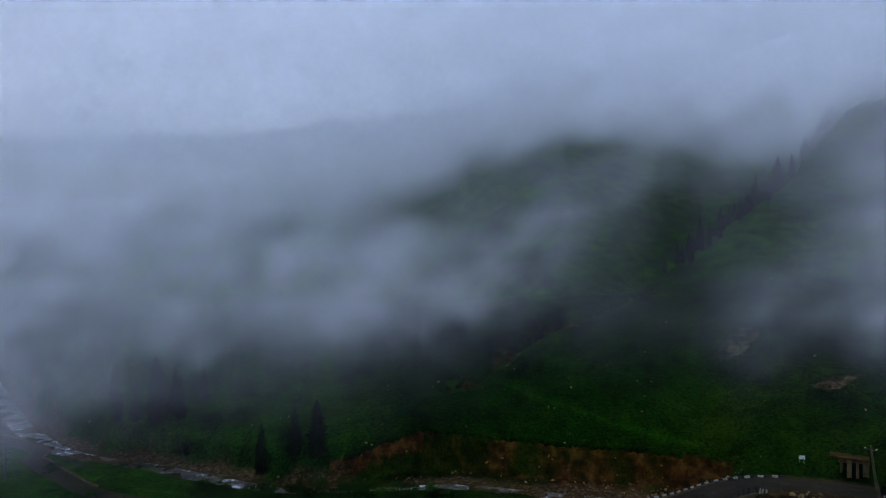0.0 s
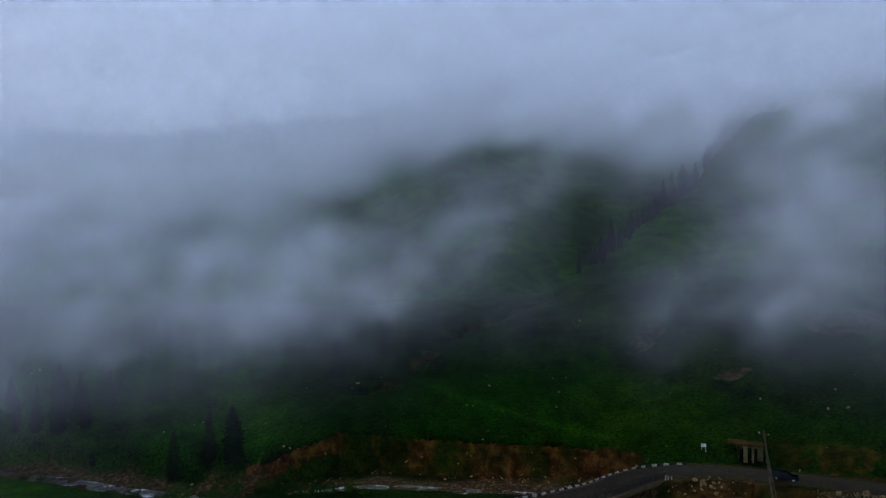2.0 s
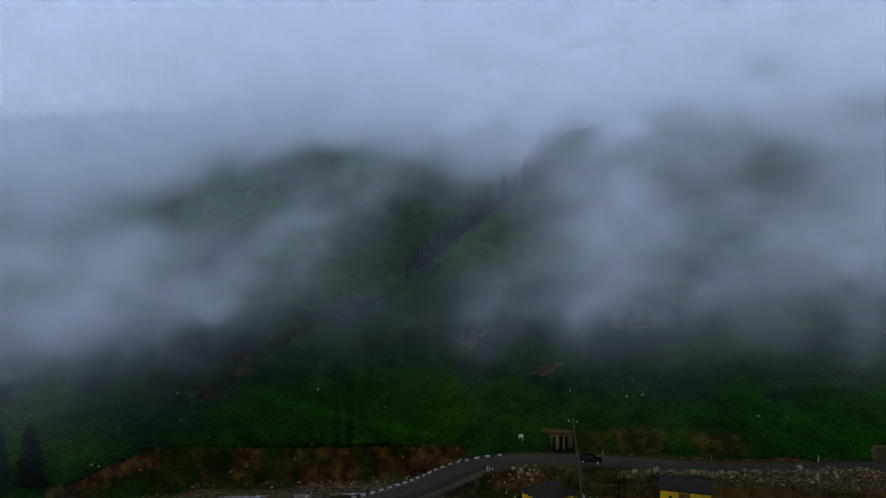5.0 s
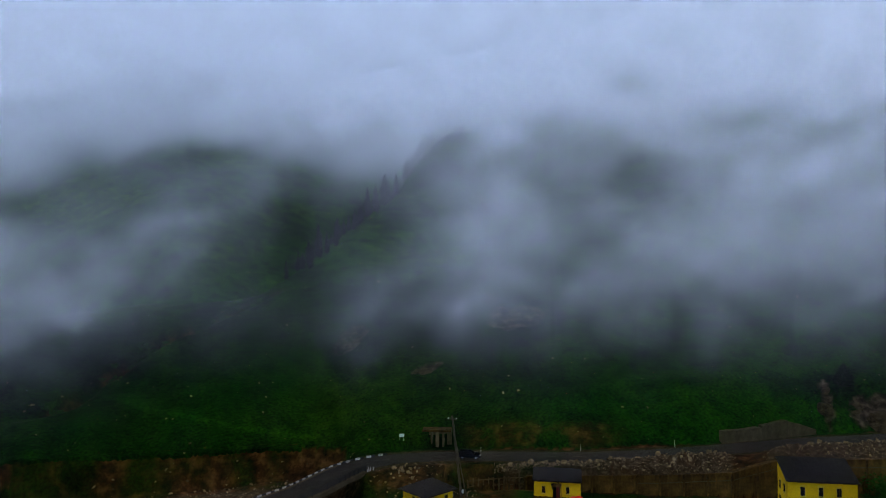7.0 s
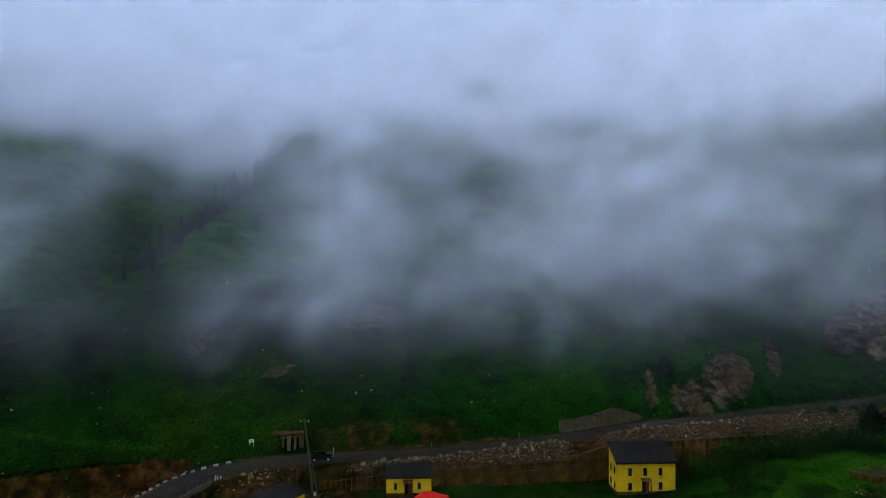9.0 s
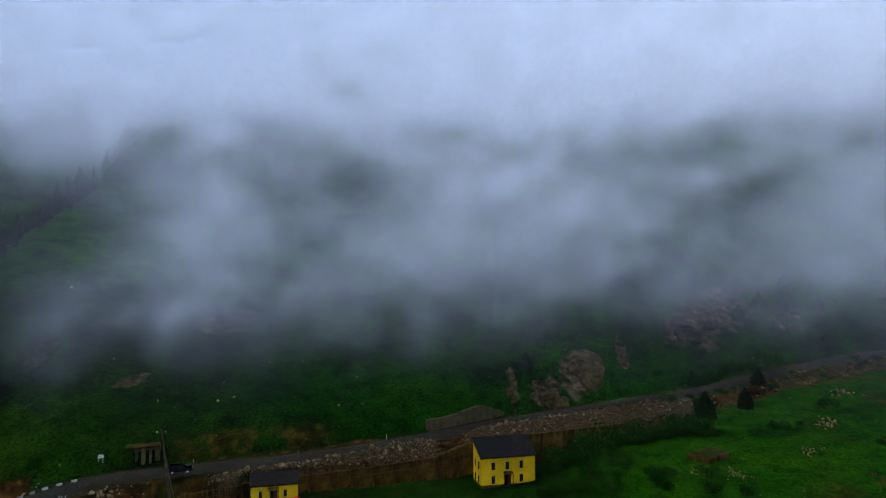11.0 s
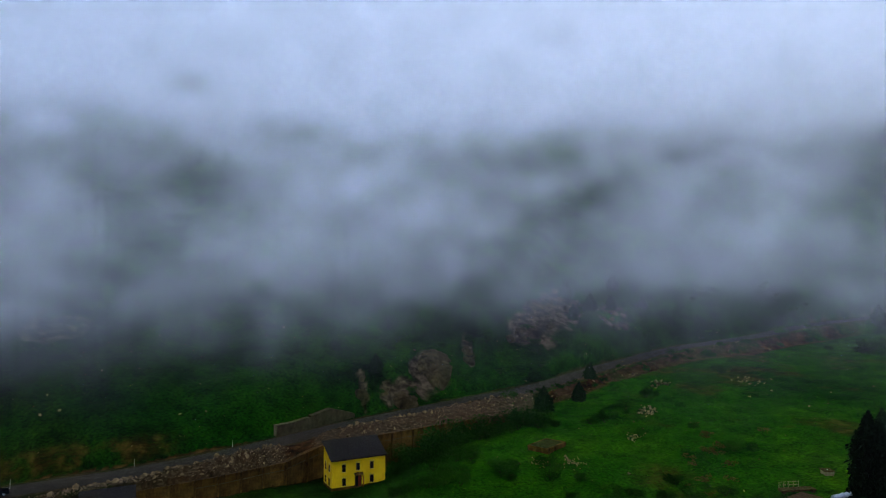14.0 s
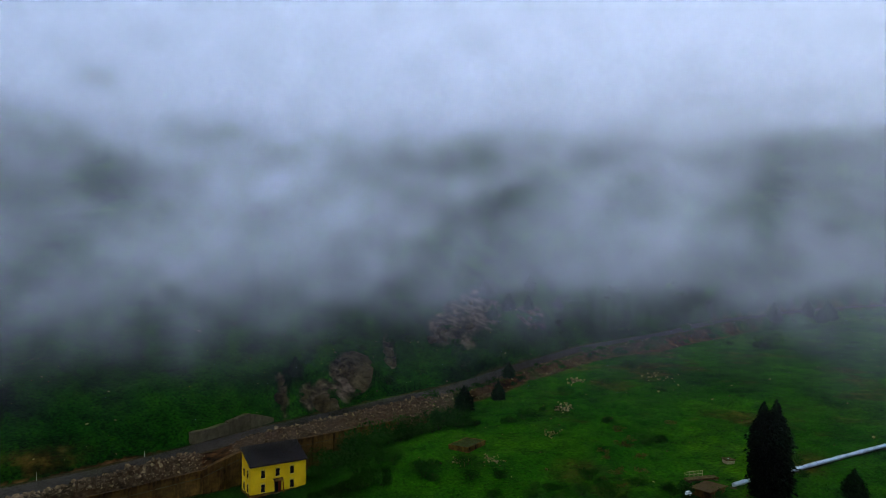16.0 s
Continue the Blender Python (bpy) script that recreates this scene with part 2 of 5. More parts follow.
def rock_scars(az, r):
    m = np.zeros_like(r)
    wob = fbm(r * np.sin(np.radians(az)), r * np.cos(np.radians(az)), 10, 3, 75)
    for k, (a, c, wa, wr, sl) in enumerate(SCARS):
        u = (az - a - sl * (r - c)) / wa
        q = u ** 2 + ((r - c) / wr) ** 2 + 1.1 * wob
        m = np.maximum(m, (1.0 if k < 9 else 0.45) * (1 - step(0.75, 1.05, q)))
    return m


RIVER_AZ = np.degrees(np.arctan2(RIVER[:, 0], RIVER[:, 1]))
order = np.argsort(RIVER_AZ)
RIVER_R = np.hypot(RIVER[:, 0], RIVER[:, 1])[order]
RIVER_AZ = RIVER_AZ[order]


def ground_z(x, y):
    return float(ground_of(x, y)[0])


# ---------------------------------------------------------------- materials
def material(name, rough=0.9, metal=0.0):
    m = bpy.data.materials.new(name)
    m.use_nodes = True
    b = m.node_tree.nodes["Principled BSDF"]
    b.inputs["Roughness"].default_value, b.inputs["Metallic"].default_value = rough, metal
    b.inputs["Specular IOR Level"].default_value = 0.04
    return m, m.node_tree, b


def node(tree, kind, **values):
    n = tree.nodes.new(kind)
    for key, value in values.items():
        if key in n.inputs:
            n.inputs[key].default_value = value
        else:
            setattr(n, key, value)
    return n


def noise_ramp(tree, scale, stops, detail=6.0, coords="Object"):
    """Noise in metres, turned into colours by a ramp."""
    co = node(tree, "ShaderNodeTexCoord")
    n = node(tree, "ShaderNodeTexNoise", Scale=scale, Detail=detail, Roughness=0.65)
    tree.links.new(co.outputs[coords], n.inputs["Vector"])
    r = node(tree, "ShaderNodeValToRGB")
    while len(r.color_ramp.elements) < len(stops):
        r.color_ramp.elements.new(0.5)
    for e, (p, c) in zip(r.color_ramp.elements, stops):
        e.position, e.color = p, (*c, 1)
    tree.links.new(n.outputs["Fac"], r.inputs[0])
    return n, r


def blend(tree, a, b, fac, mode="MIX"):
    n = node(tree, "ShaderNodeMix", data_type="RGBA", blend_type=mode)
    for socket, value in ((n.inputs[0], fac), (n.inputs[6], a), (n.inputs[7], b)):
        if hasattr(value, "links"):
            tree.links.new(value, socket)
        else:
            socket.default_value = value
    return n.outputs[2]


def simple(name, dark, light, scale=2.0, rough=0.85, metal=0.0, bump=0.3, fine=9.0, random_tone=0.0):
    """A surface that varies between two tones at two scales, with fine relief."""
    m, t, b = material(name, rough, metal)
    mid = tuple((p + q) / 2 for p, q in zip(dark, light))
    _, r1 = noise_ramp(t, scale, [(0.3, dark), (0.5, mid), (0.72, light)])
    n2, r2 = noise_ramp(t, scale * fine, [(0.3, (0.72, 0.72, 0.72)), (0.7, (1.15, 1.15, 1.15))])
    col = blend(t, r1.outputs[0], r2.outputs[0], 1.0, "MULTIPLY")
    if random_tone:
        info = node(t, "ShaderNodeObjectInfo")
        ramp = node(t, "ShaderNodeMapRange")
        ramp.inputs[3].default_value, ramp.inputs[4].default_value = 1 - random_tone, 1 + random_tone
        t.links.new(info.outputs["Random"], ramp.inputs[0])
        col = blend(t, col, ramp.outputs[0], 1.0, "MULTIPLY")
    t.links.new(col, b.inputs["Base Color"])
    if bump:
        bp = node(t, "ShaderNodeBump", Strength=bump, Distance=0.5 / scale)
        t.links.new(n2.outputs["Fac"], bp.inputs["Height"])
        t.links.new(bp.outputs[0], b.inputs["Normal"])
    return m


def ground_material():
    m, t, b = material("ground", 0.95)
    b.inputs["Specular IOR Level"].default_value = 0.02
    _, big = noise_ramp(t, 0.022, [(0.32, (0.0013, 0.0078, 0.0002)), (0.5, (0.0031, 0.0150, 0.0003)), (0.68, (0.0075, 0.0215, 0.0006))], 5)
    _, midr = noise_ramp(t, 0.16, [(0.33, (0.42, 0.5, 0.4)), (0.5, (0.95, 0.98, 0.9)), (0.68, (1.6, 1.35, 1.2))], 9)
    n3, fine = noise_ramp(t, 1.6, [(0.36, (0.42, 0.45, 0.42)), (0.63, (1.6, 1.5, 1.3))], 6)
    grass = blend(t, blend(t, big.outputs[0], midr.outputs[0], 1, "MULTIPLY"), fine.outputs[0], 1, "MULTIPLY")
    _, soilr = noise_ramp(t, 0.35, [(0.34, (0.008, 0.0034, 0.0009)), (0.5, (0.034, 0.0135, 0.0034)), (0.66, (0.10, 0.042, 0.012))], 8)
    n5, gravr = noise_ramp(t, 1.2, [(0.35, (0.020, 0.012, 0.005)), (0.52, (0.048, 0.030, 0.014)), (0.68, (0.115, 0.078, 0.04))], 8)
    zone = node(t, "ShaderNodeAttribute", attribute_name="zone")
    sep = node(t, "ShaderNodeSeparateColor")
    t.links.new(zone.outputs["Color"], sep.inputs[0])
    # lighter tone for fresh meadow, and for slope light put into the grass colour
    lush_lit_grass = blend(t, grass, (2.5, 2.8, 1.3, 1), 1, "MULTIPLY")
    grass = blend(t, grass, lush_lit_grass, zone.outputs["Alpha"])
    n6, rockr = noise_ramp(t, 0.3, [(0.36, (0.010, 0.0062, 0.003)), (0.49, (0.038, 0.026, 0.0145)), (0.63, (0.105, 0.073, 0.042))], 10)
    col = blend(t, grass, soilr.outputs[0], sep.outputs[0])
    col = blend(t, col, rockr.outputs[0], sep.outputs[2])
    col = blend(t, col, gravr.outputs[0], sep.outputs[1])
    t.links.new(col, b.inputs["Base Color"])
    bp = node(t, "ShaderNodeBump", Strength=0.7, Distance=0.5)
    t.links.new(n3.outputs["Fac"], bp.inputs["Height"])
    t.links.new(bp.outputs[0], b.inputs["Normal"])
    return m


M_GROUND = ground_material()
M_ASPHALT = simple("asphalt", (0.0135, 0.009975, 0.005525), (0.027, 0.02042, 0.0119), 0.3, 0.7, 0, 0.2, 20)
M_PAINT = simple("road_paint", (0.03, 0.026, 0.02), (0.11, 0.1, 0.08), 1.5, 0.8)
M_WHITE = simple("white_paint", (0.5, 0.5, 0.52), (0.8, 0.8, 0.8), 1.2, 0.7, random_tone=0.1)
M_WORNWHITE = simple("worn_white_paint", (0.16, 0.15, 0.13), (0.42, 0.4, 0.36), 1.4, 0.8, random_tone=0.25)
M_BLACK = simple("black_paint", (0.012, 0.012, 0.014), (0.03, 0.03, 0.03), 1.2, 0.7)
M_CONCRETE = simple("concrete", (0.035, 0.025, 0.01224), (0.095, 0.073, 0.036), 0.5, 0.9, random_tone=0.12)
M_BROWNWALL = simple("stained_concrete", (0.0209, 0.00975, 0.001925), (0.114, 0.06045, 0.0132), 0.45, 0.9, random_tone=0.2)


def streak_stains(mat, strength):
    """Dark run-off streaks down a wall."""
    t = mat.node_tree
    b = t.nodes["Principled BSDF"]
    old = b.inputs["Base Color"].links[0].from_socket
    co = node(t, "ShaderNodeTexCoord")
    scale = node(t, "ShaderNodeMapping")
    scale.inputs["Scale"].default_value = (0.55, 0.55, 0.1)
    n = node(t, "ShaderNodeTexNoise", Scale=1.0, Detail=7.0, Roughness=0.7)
    r = node(t, "ShaderNodeMapRange")
    for key, value in zip((1, 2, 3, 4), (0.4, 0.58, 1 - strength, 1.15)):
        r.inputs[key].default_value = value
    t.links.new(co.outputs["Object"], scale.inputs["Vector"])
    t.links.new(scale.outputs[0], n.inputs["Vector"])
    t.links.new(n.outputs["Fac"], r.inputs[0])
    t.links.new(blend(t, old, r.outputs[0], 1.0, "MULTIPLY"), b.inputs["Base Color"])


streak_stains(M_BROWNWALL, 0.55)
M_STONE = simple("stone", (0.063, 0.04305, 0.01872), (0.2415, 0.1691, 0.0756), 0.7, 0.9, random_tone=0.45)
M_CLIFF = simple("cliff", (0.014, 0.0095, 0.00375), (0.105, 0.074, 0.03075), 0.4, 0.95, 0, 0.9, 6)
M_YELLOW = simple("yellow_plaster", (0.5, 0.3, 0.004), (0.72, 0.46, 0.008), 0.35, 0.8, 0, 0.1, 14)
M_ROOF = simple("dark_roof", (0.009, 0.00665, 0.0045), (0.0171, 0.01282, 0.009), 0.4, 0.5)
M_WOOD = simple("dark_wood", (0.0285, 0.01657, 0.006), (0.095, 0.0585, 0.021), 1.5, 0.85, random_tone=0.2)
M_REDWOOD = simple("red_door", (0.09, 0.012, 0.008), (0.16, 0.03, 0.018), 1.5, 0.7)
M_RED = simple("red_canvas", (0.5, 0.012, 0.006), (0.75, 0.03, 0.015), 0.8, 0.7)
M_GLASS = simple("window_glass", (0.006, 0.006, 0.008), (0.02, 0.018, 0.02), 0.8, 0.12, 0, 0.0)
M_TRIM = simple("pale_trim", (0.42, 0.3, 0.03), (0.6, 0.45, 0.07), 1.0, 0.8)
M_BARK = simple("bark", (0.012, 0.009, 0.007), (0.04, 0.03, 0.022), 2.5, 0.95)
M_NEEDLE = simple("spruce_needles", (0.0025, 0.0065, 0.0022), (0.008, 0.018, 0.006), 0.6, 0.9, 0, 0.0, 8, 0.2)
M_MOSS = simple("old_moss", (0.012, 0.013, 0.003), (0.04, 0.042, 0.01), 0.9, 0.95)
M_YOUNG = simple("young_needles", (0.004, 0.0125, 0.003), (0.013, 0.034, 0.007), 0.6, 0.9, 0, 0.0, 8, 0.2)
M_BUSH = simple("shrub_leaves", (0.0056, 0.0216, 0.00154), (0.0192, 0.0558, 0.0042), 0.35, 0.9, 0, 0.0, 10, 0.3)
M_RUSTBUSH = simple("reddish_shrub", (0.05, 0.02, 0.008), (0.1, 0.055, 0.02), 0.6, 0.9, 0, 0.0, 8, 0.2)
M_PALECONCRETE = simple("pale_concrete", (0.0525, 0.03792, 0.018), (0.1365, 0.1025, 0.051), 0.8, 0.9, random_tone=0.15)
M_RAIL = simple("pale_rail", (0.16, 0.12, 0.06), (0.3, 0.24, 0.13), 1.5, 0.8)
M_STEEL = simple("silver_pipe", (0.22, 0.25, 0.28), (0.46, 0.5, 0.55), 0.5, 0.45, 0.3, 0.05)
M_POLE = simple("weathered_pole", (0.025, 0.019, 0.013), (0.08, 0.062, 0.045), 1.0, 0.9)
M_CAR = simple("dark_car_paint", (0.008, 0.009, 0.012), (0.014, 0.015, 0.02), 1.0, 0.25, 0.2, 0)
M_TYRE = simple("rubber", (0.01, 0.01, 0.01), (0.02, 0.02, 0.02), 3.0, 0.9)


def water_material():
    m, t, b = material("river_water", 0.3)
    n, r = noise_ramp(t, 0.55, [(0.46, (0.03, 0.026, 0.02)), (0.58, (0.10, 0.10, 0.10)), (0.68, (0.75, 0.78, 0.82))], 9)
    t.links.new(r.outputs[0], b.inputs["Base Color"])
    bp = node(t, "ShaderNodeBump", Strength=0.6, Distance=0.4)
    t.links.new(n.outputs["Fac"], bp.inputs["Height"])
    t.links.new(bp.outputs[0], b.inputs["Normal"])
    return m


def mist_material():
    """Thin drifting water vapour: scatters light to both sides, and lets the rest through."""
    m = bpy.data.materials.new("mist")
    m.use_nodes = True
    t = m.node_tree
    t.nodes.clear()
    out = node(t, "ShaderNodeOutputMaterial")
    dens = node(t, "ShaderNodeAttribute", attribute_name="depth")
    co = node(t, "ShaderNodeTexCoord")
    n1 = node(t, "ShaderNodeTexNoise", Scale=0.034, Detail=9.0, Roughness=0.62, Distortion=0.9)
    t.links.new(co.outputs["Object"], n1.inputs["Vector"])
    wisp = node(t, "ShaderNodeMapRange")
    for k, v in zip((1, 2, 3, 4), (0.3, 0.7, 0.3, 1.7)):
        wisp.inputs[k].default_value = v
    t.links.new(n1.outputs["Fac"], wisp.inputs[0])
    tau = node(t, "ShaderNodeMath", operation="MULTIPLY")
    t.links.new(dens.outputs["Fac"], tau.inputs[0])
    t.links.new(wisp.outputs[0], tau.inputs[1])
    thin = node(t, "ShaderNodeMath", operation="MINIMUM")
    thin.inputs[1].default_value = 0.29
    t.links.new(tau.outputs[0], thin.inputs[0])
    neg = node(t, "ShaderNodeMath", operation="MULTIPLY")
    neg.inputs[1].default_value = -1.0
    t.links.new(thin.outputs[0], neg.inputs[0])
    ex = node(t, "ShaderNodeMath", operation="EXPONENT")
    t.links.new(neg.outputs[0], ex.inputs[0])
    clear = node(t, "ShaderNodeBsdfTransparent")
    a = node(t, "ShaderNodeBsdfDiffuse", Color=(0.90, 0.94, 0.95, 1))
    b = node(t, "ShaderNodeBsdfTranslucent", Color=(0.90, 0.94, 0.95, 1))
    both = node(t, "ShaderNodeMixShader")
    both.inputs[0].default_value = 0.5
    t.links.new(a.outputs[0], both.inputs[1])
    t.links.new(b.outputs[0], both.inputs[2])
    mix = node(t, "ShaderNodeMixShader")
    t.links.new(ex.outputs[0], mix.inputs[0])
    t.links.new(both.outputs[0], mix.inputs[1])
    t.links.new(clear.outputs[0], mix.inputs[2])
    t.links.new(mix.outputs[0], out.inputs[0])
    return m


M_WATER = water_material()
M_MIST = mist_material()


# ---------------------------------------------------------------- building helpers
def mesh_from(name, verts, faces, mat, smooth=False):
    me = bpy.data.meshes.new(name)
    me.from_pydata([tuple(v) for v in verts], [], faces)
    me.materials.append(mat)
    if smooth:
        me.polygons.foreach_set("use_smooth", [True] * len(me.polygons))
    me.update()
    return me


def grid_mesh(name, p, mat, closed=False):
    """A smooth sheet from an array of points, rows by columns."""
    n, m = p.shape[:2]
    i, j = np.meshgrid(np.arange(n - (0 if closed else 1)), np.arange(m - 1), indexing="ij")
    i2 = (i + 1) % n
    quads = np.stack([i * m + j, i * m + j + 1, i2 * m + j + 1, i2 * m + j], -1).reshape(-1, 4)
    me = bpy.data.meshes.new(name)
    me.vertices.add(n * m)
    me.vertices.foreach_set("co", p.reshape(-1).astype(np.float32))
    me.loops.add(quads.size)
    me.loops.foreach_set("vertex_index", quads.reshape(-1).astype(np.int32))
    me.polygons.add(len(quads))
    me.polygons.foreach_set("loop_start", np.arange(0, quads.size, 4, dtype=np.int32))
    me.polygons.foreach_set("use_smooth", np.ones(len(quads), bool))
    me.materials.append(mat)
    me.update(calc_edges=True)
    me.validate()
    return me


def part(name, me, parent=None, label="", m=None):
    """Links a mesh or bmesh as one object, under a thing if one is given."""
    if isinstance(me, tuple):
        bm, mat = me
        data = bpy.data.meshes.new(name)
        bm.to_mesh(data)
        bm.free()
        data.materials.append(mat)
        me = data
    ob = new(name, me)
    if parent:
        ob.parent = parent
    if m is not None:
        ob.matrix_local = m
    if label:
        ob["label"] = label
    return ob


def thing(name, x, y, z, turn=0.0, label="", category="", group="", kind=""):
    ob = new(name)
    ob.empty_display_size = 0.3
    ob.matrix_world = pose(x, y, z, 0, 0, turn)
    return tagged(ob, label, category, group, kind)


def box(sx, sy, sz, x=0, y=0, z=0, bevel=0.0, bm=None):
    """A box with its base centre at x, y, z."""
    bm = bm or bmesh.new()
    made = bmesh.ops.create_cube(bm, size=1, matrix=Matrix.Translation((x, y, z + sz / 2)) @ Matrix.Diagonal((sx, sy, sz, 1)))
    if bevel:
        edges = list({e for v in made["verts"] for e in v.link_edges})
        bmesh.ops.bevel(bm, geom=edges, offset=bevel, segments=1, affect="EDGES")
    return bm


def rod(a, b, r1, r2=None, sides=8, bm=None):
    bm = bm or bmesh.new()
    a, b = Vector(a), Vector(b)
    turn = (b - a).to_track_quat("Z", "Y").to_matrix().to_4x4()
    bmesh.ops.create_cone(bm, cap_ends=True, segments=sides, radius1=r1, radius2=r1 if r2 is None else r2, depth=(b - a).length,
                          matrix=Matrix.Translation((a + b) / 2) @ turn)
    return bm


def stone_mesh(seed, mat, squash=0.75, rough=0.35):
    bm = bmesh.new()
    bmesh.ops.create_icosphere(bm, subdivisions=1, radius=0.5)
    rng = random.Random(seed)
    for v in bm.verts:
        v.co *= 1 + rng.uniform(-rough, rough)
        v.co.z *= squash
    me = bpy.data.meshes.new("stone")
    bm.to_mesh(me)
    bm.free()
    me.materials.append(mat)
    return me


# ---------------------------------------------------------------- ground, water, road
def build_ground():
    az = np.concatenate([np.arange(-48, 112, 0.22), np.arange(112, 312, 4.0)])
    rr = [0.01, 4.0]
    while rr[-1] < 3600:
        r = rr[-1]
        rr.append(r + (5 if r < 80 else 1.5 if r < 110 else 0.75 if r < 215 else 1.8 if r < 330 else max(4, r * 0.02)))
    a, r = np.meshgrid(np.radians(az), np.array(rr), indexing="ij")
    x, y = r * np.sin(a), r * np.cos(a)
    z, soil, gravel, rock, lush_lit = ground_of(x.ravel(), y.ravel(), True)
    me = grid_mesh("ground", np.stack([x, y, z.reshape(x.shape)], -1), M_GROUND, closed=True)
    zone = me.color_attributes.new("zone", "FLOAT_COLOR", "POINT")
    zone.data.foreach_set("color", np.stack([soil, gravel, rock, lush_lit], -1).astype(np.float32).ravel())
    ob = new("ground", me)
    # normals upward
    if me.polygons[0].normal.z < 0:
        me.flip_normals()
    return tagged(ob, "steep green grass valley slope with bare brown bank and gravel bed", "ground", kind="structure")


build_ground()


def strip(name, line, lo, hi, lift, mat, n=5, crown=0.0, width=None):
    """A band along a plan line between two sideways offsets, narrowed by width along its way."""
    width = np.ones(len(line)) if width is None else width
    d = np.gradient(line[:, :2], axis=0)
    d /= np.linalg.norm(d, axis=1)[:, None]
    nrm = np.stack([-d[:, 1], d[:, 0]], 1)
    off = np.linspace(lo, hi, n)
    p = np.zeros((len(line), n, 3))
    for k, o in enumerate(off):
        p[:, k, :2] = line[:, :2] + nrm * (o * width)[:, None]
        p[:, k, 2] = line[:, 2] + lift + crown * (1 - (2 * (o - lo) / (hi - lo) - 1) ** 2)
    me = grid_mesh(name, p, mat)
    if me.polygons[0].normal.z < 0:
        me.flip_normals()
    return me


lanes = np.interp(np.degrees(np.arctan2(ROAD[:, 0], ROAD[:, 1])), [-20, 4], [0.6, 1.0])
road = tagged(new("road", strip("road", ROAD, -3.4, 3.4, 0.0, M_ASPHALT, 7, 0.06, lanes)), "narrow grey asphalt mountain road curving through the valley", "road", kind="structure")
RIVER3 = np.column_stack([RIVER, np.full(len(RIVER), -2.95)])
water = tagged(new("water", strip("water", RIVER3, -2.7, 2.7, 0.0, M_WATER, 6)), "shallow white foaming mountain river between stones", "river", kind="structure")


# ---------------------------------------------------------------- mist that hangs before the slopes
MIST_AZ = np.arange(-78, 142, 0.5)
MIST_EL = np.arange(-25, 46, 0.4)
MAZ, MEL = np.meshgrid(MIST_AZ, MIST_EL, indexing="ij")


def table(az, el, bearings, rows, levels):
    """Optical depth from a small table: one row of depths over elevation for each bearing."""
    cols = np.stack([np.interp(el, levels, np.log(row)) for row in rows])
    pos = np.interp(az, bearings, np.arange(len(bearings)))
    i = np.clip(np.floor(pos).astype(int), 0, len(bearings) - 2)
    f = pos - i
    f = f * f * (3 - 2 * f)
    return np.exp(np.take_along_axis(cols, i[None], 0)[0] * (1 - f) + np.take_along_axis(cols, i[None] + 1, 0)[0] * f)


LEVELS = [-18, -14, -10, -7, -4, -1, 3, 7, 11]
WEST_AZ = [-33, -20, -8, 2, 10, 18, 25, 34]
WEST = [[0.012, 0.12, 0.8, 1.1, 1.35, 1.6, 2.0, 2.4, 3.0],
        [0.004, 0.025, 0.22, 0.6, 1.0, 1.4, 1.4, 2.0, 2.8],
        [0.002, 0.014, 0.14, 0.5, 1.15, 1.1, 0.7, 1.2, 2.4],
        [0.0004, 0.002, 0.025, 0.15, 0.5, 0.7, 0.45, 0.6, 1.8],
        [0.0001, 0.0003, 0.004, 0.03, 0.13, 0.4, 0.5, 0.35, 1.0],
        [0.0001, 0.0003, 0.004, 0.025, 0.08, 0.1, 0.1, 0.2, 1.2],
        [0.0002, 0.0006, 0.009, 0.08, 0.2, 0.25, 0.14, 0.25, 0.9],
        [0.0002, 0.001, 0.018, 0.15, 0.6, 0.8, 1.0, 1.1, 0.9]]
EAST_AZ = [45, 57, 69, 77, 87, 99, 108]
EAST = [[0.0002, 0.0008, 0.010, 0.085, 0.32, 0.6, 0.7, 0.65, 0.9],
        [0.0002, 0.0008, 0.009, 0.07, 0.32, 0.8, 1.5, 1.6, 1.3],
        [0.0002, 0.0006, 0.007, 0.06, 0.25, 0.7, 1.1, 1.2, 1.5],
        [0.0002, 0.0006, 0.006, 0.05, 0.22, 0.55, 0.7, 0.75, 1.1],
        [0.0004, 0.0015, 0.010, 0.06, 0.28, 0.8, 1.2, 1.0, 1.3],
        [0.0003, 0.001, 0.009, 0.06, 0.22, 0.65, 0.8, 0.9, 1.8],
        [0.0008, 0.004, 0.03, 0.12, 0.35, 1.0, 1.3, 1.6, 2.2]]
# billows that thicken the layer: azimuth, elevation, half length, half breadth, slant, all in degrees, and gain
BILLOWS = [(35.5, 6, 5, 3, 15, 0.4), (33.5, -3.5, 5.5, 1.6, 60, 0.6), (26, -1.5, 4.5, 1.5, 50, 0.6), (30.5, 2, 4.5, 2.5, 55, 0.25), (57, 6.5, 7, 3.2, -5, 0.35),
           (52, 2.5, 3.5, 2, 20, 0.2), (63, 4, 5, 3, 0, 0.2), (87, 3, 4.5, 2.6, -15, 0.35), (92.5, 5, 2.5, 2.5, 0, 0.25), (103, 0, 4, 3, 70, 0.4),
           (-6, -4.5, 6, 2.6, 10, 0.5), (-5, 0.5, 4, 1.8, 15, 0.35), (-14, -6, 5, 2.5, 0, 0.3), (8, 2.2, 4.5, 1.6, 20, 0.5), (14.5, 4.3, 3, 1.3, 25, 0.6), (1, -3.5, 3.5, 1.8, 35, 0.5)]
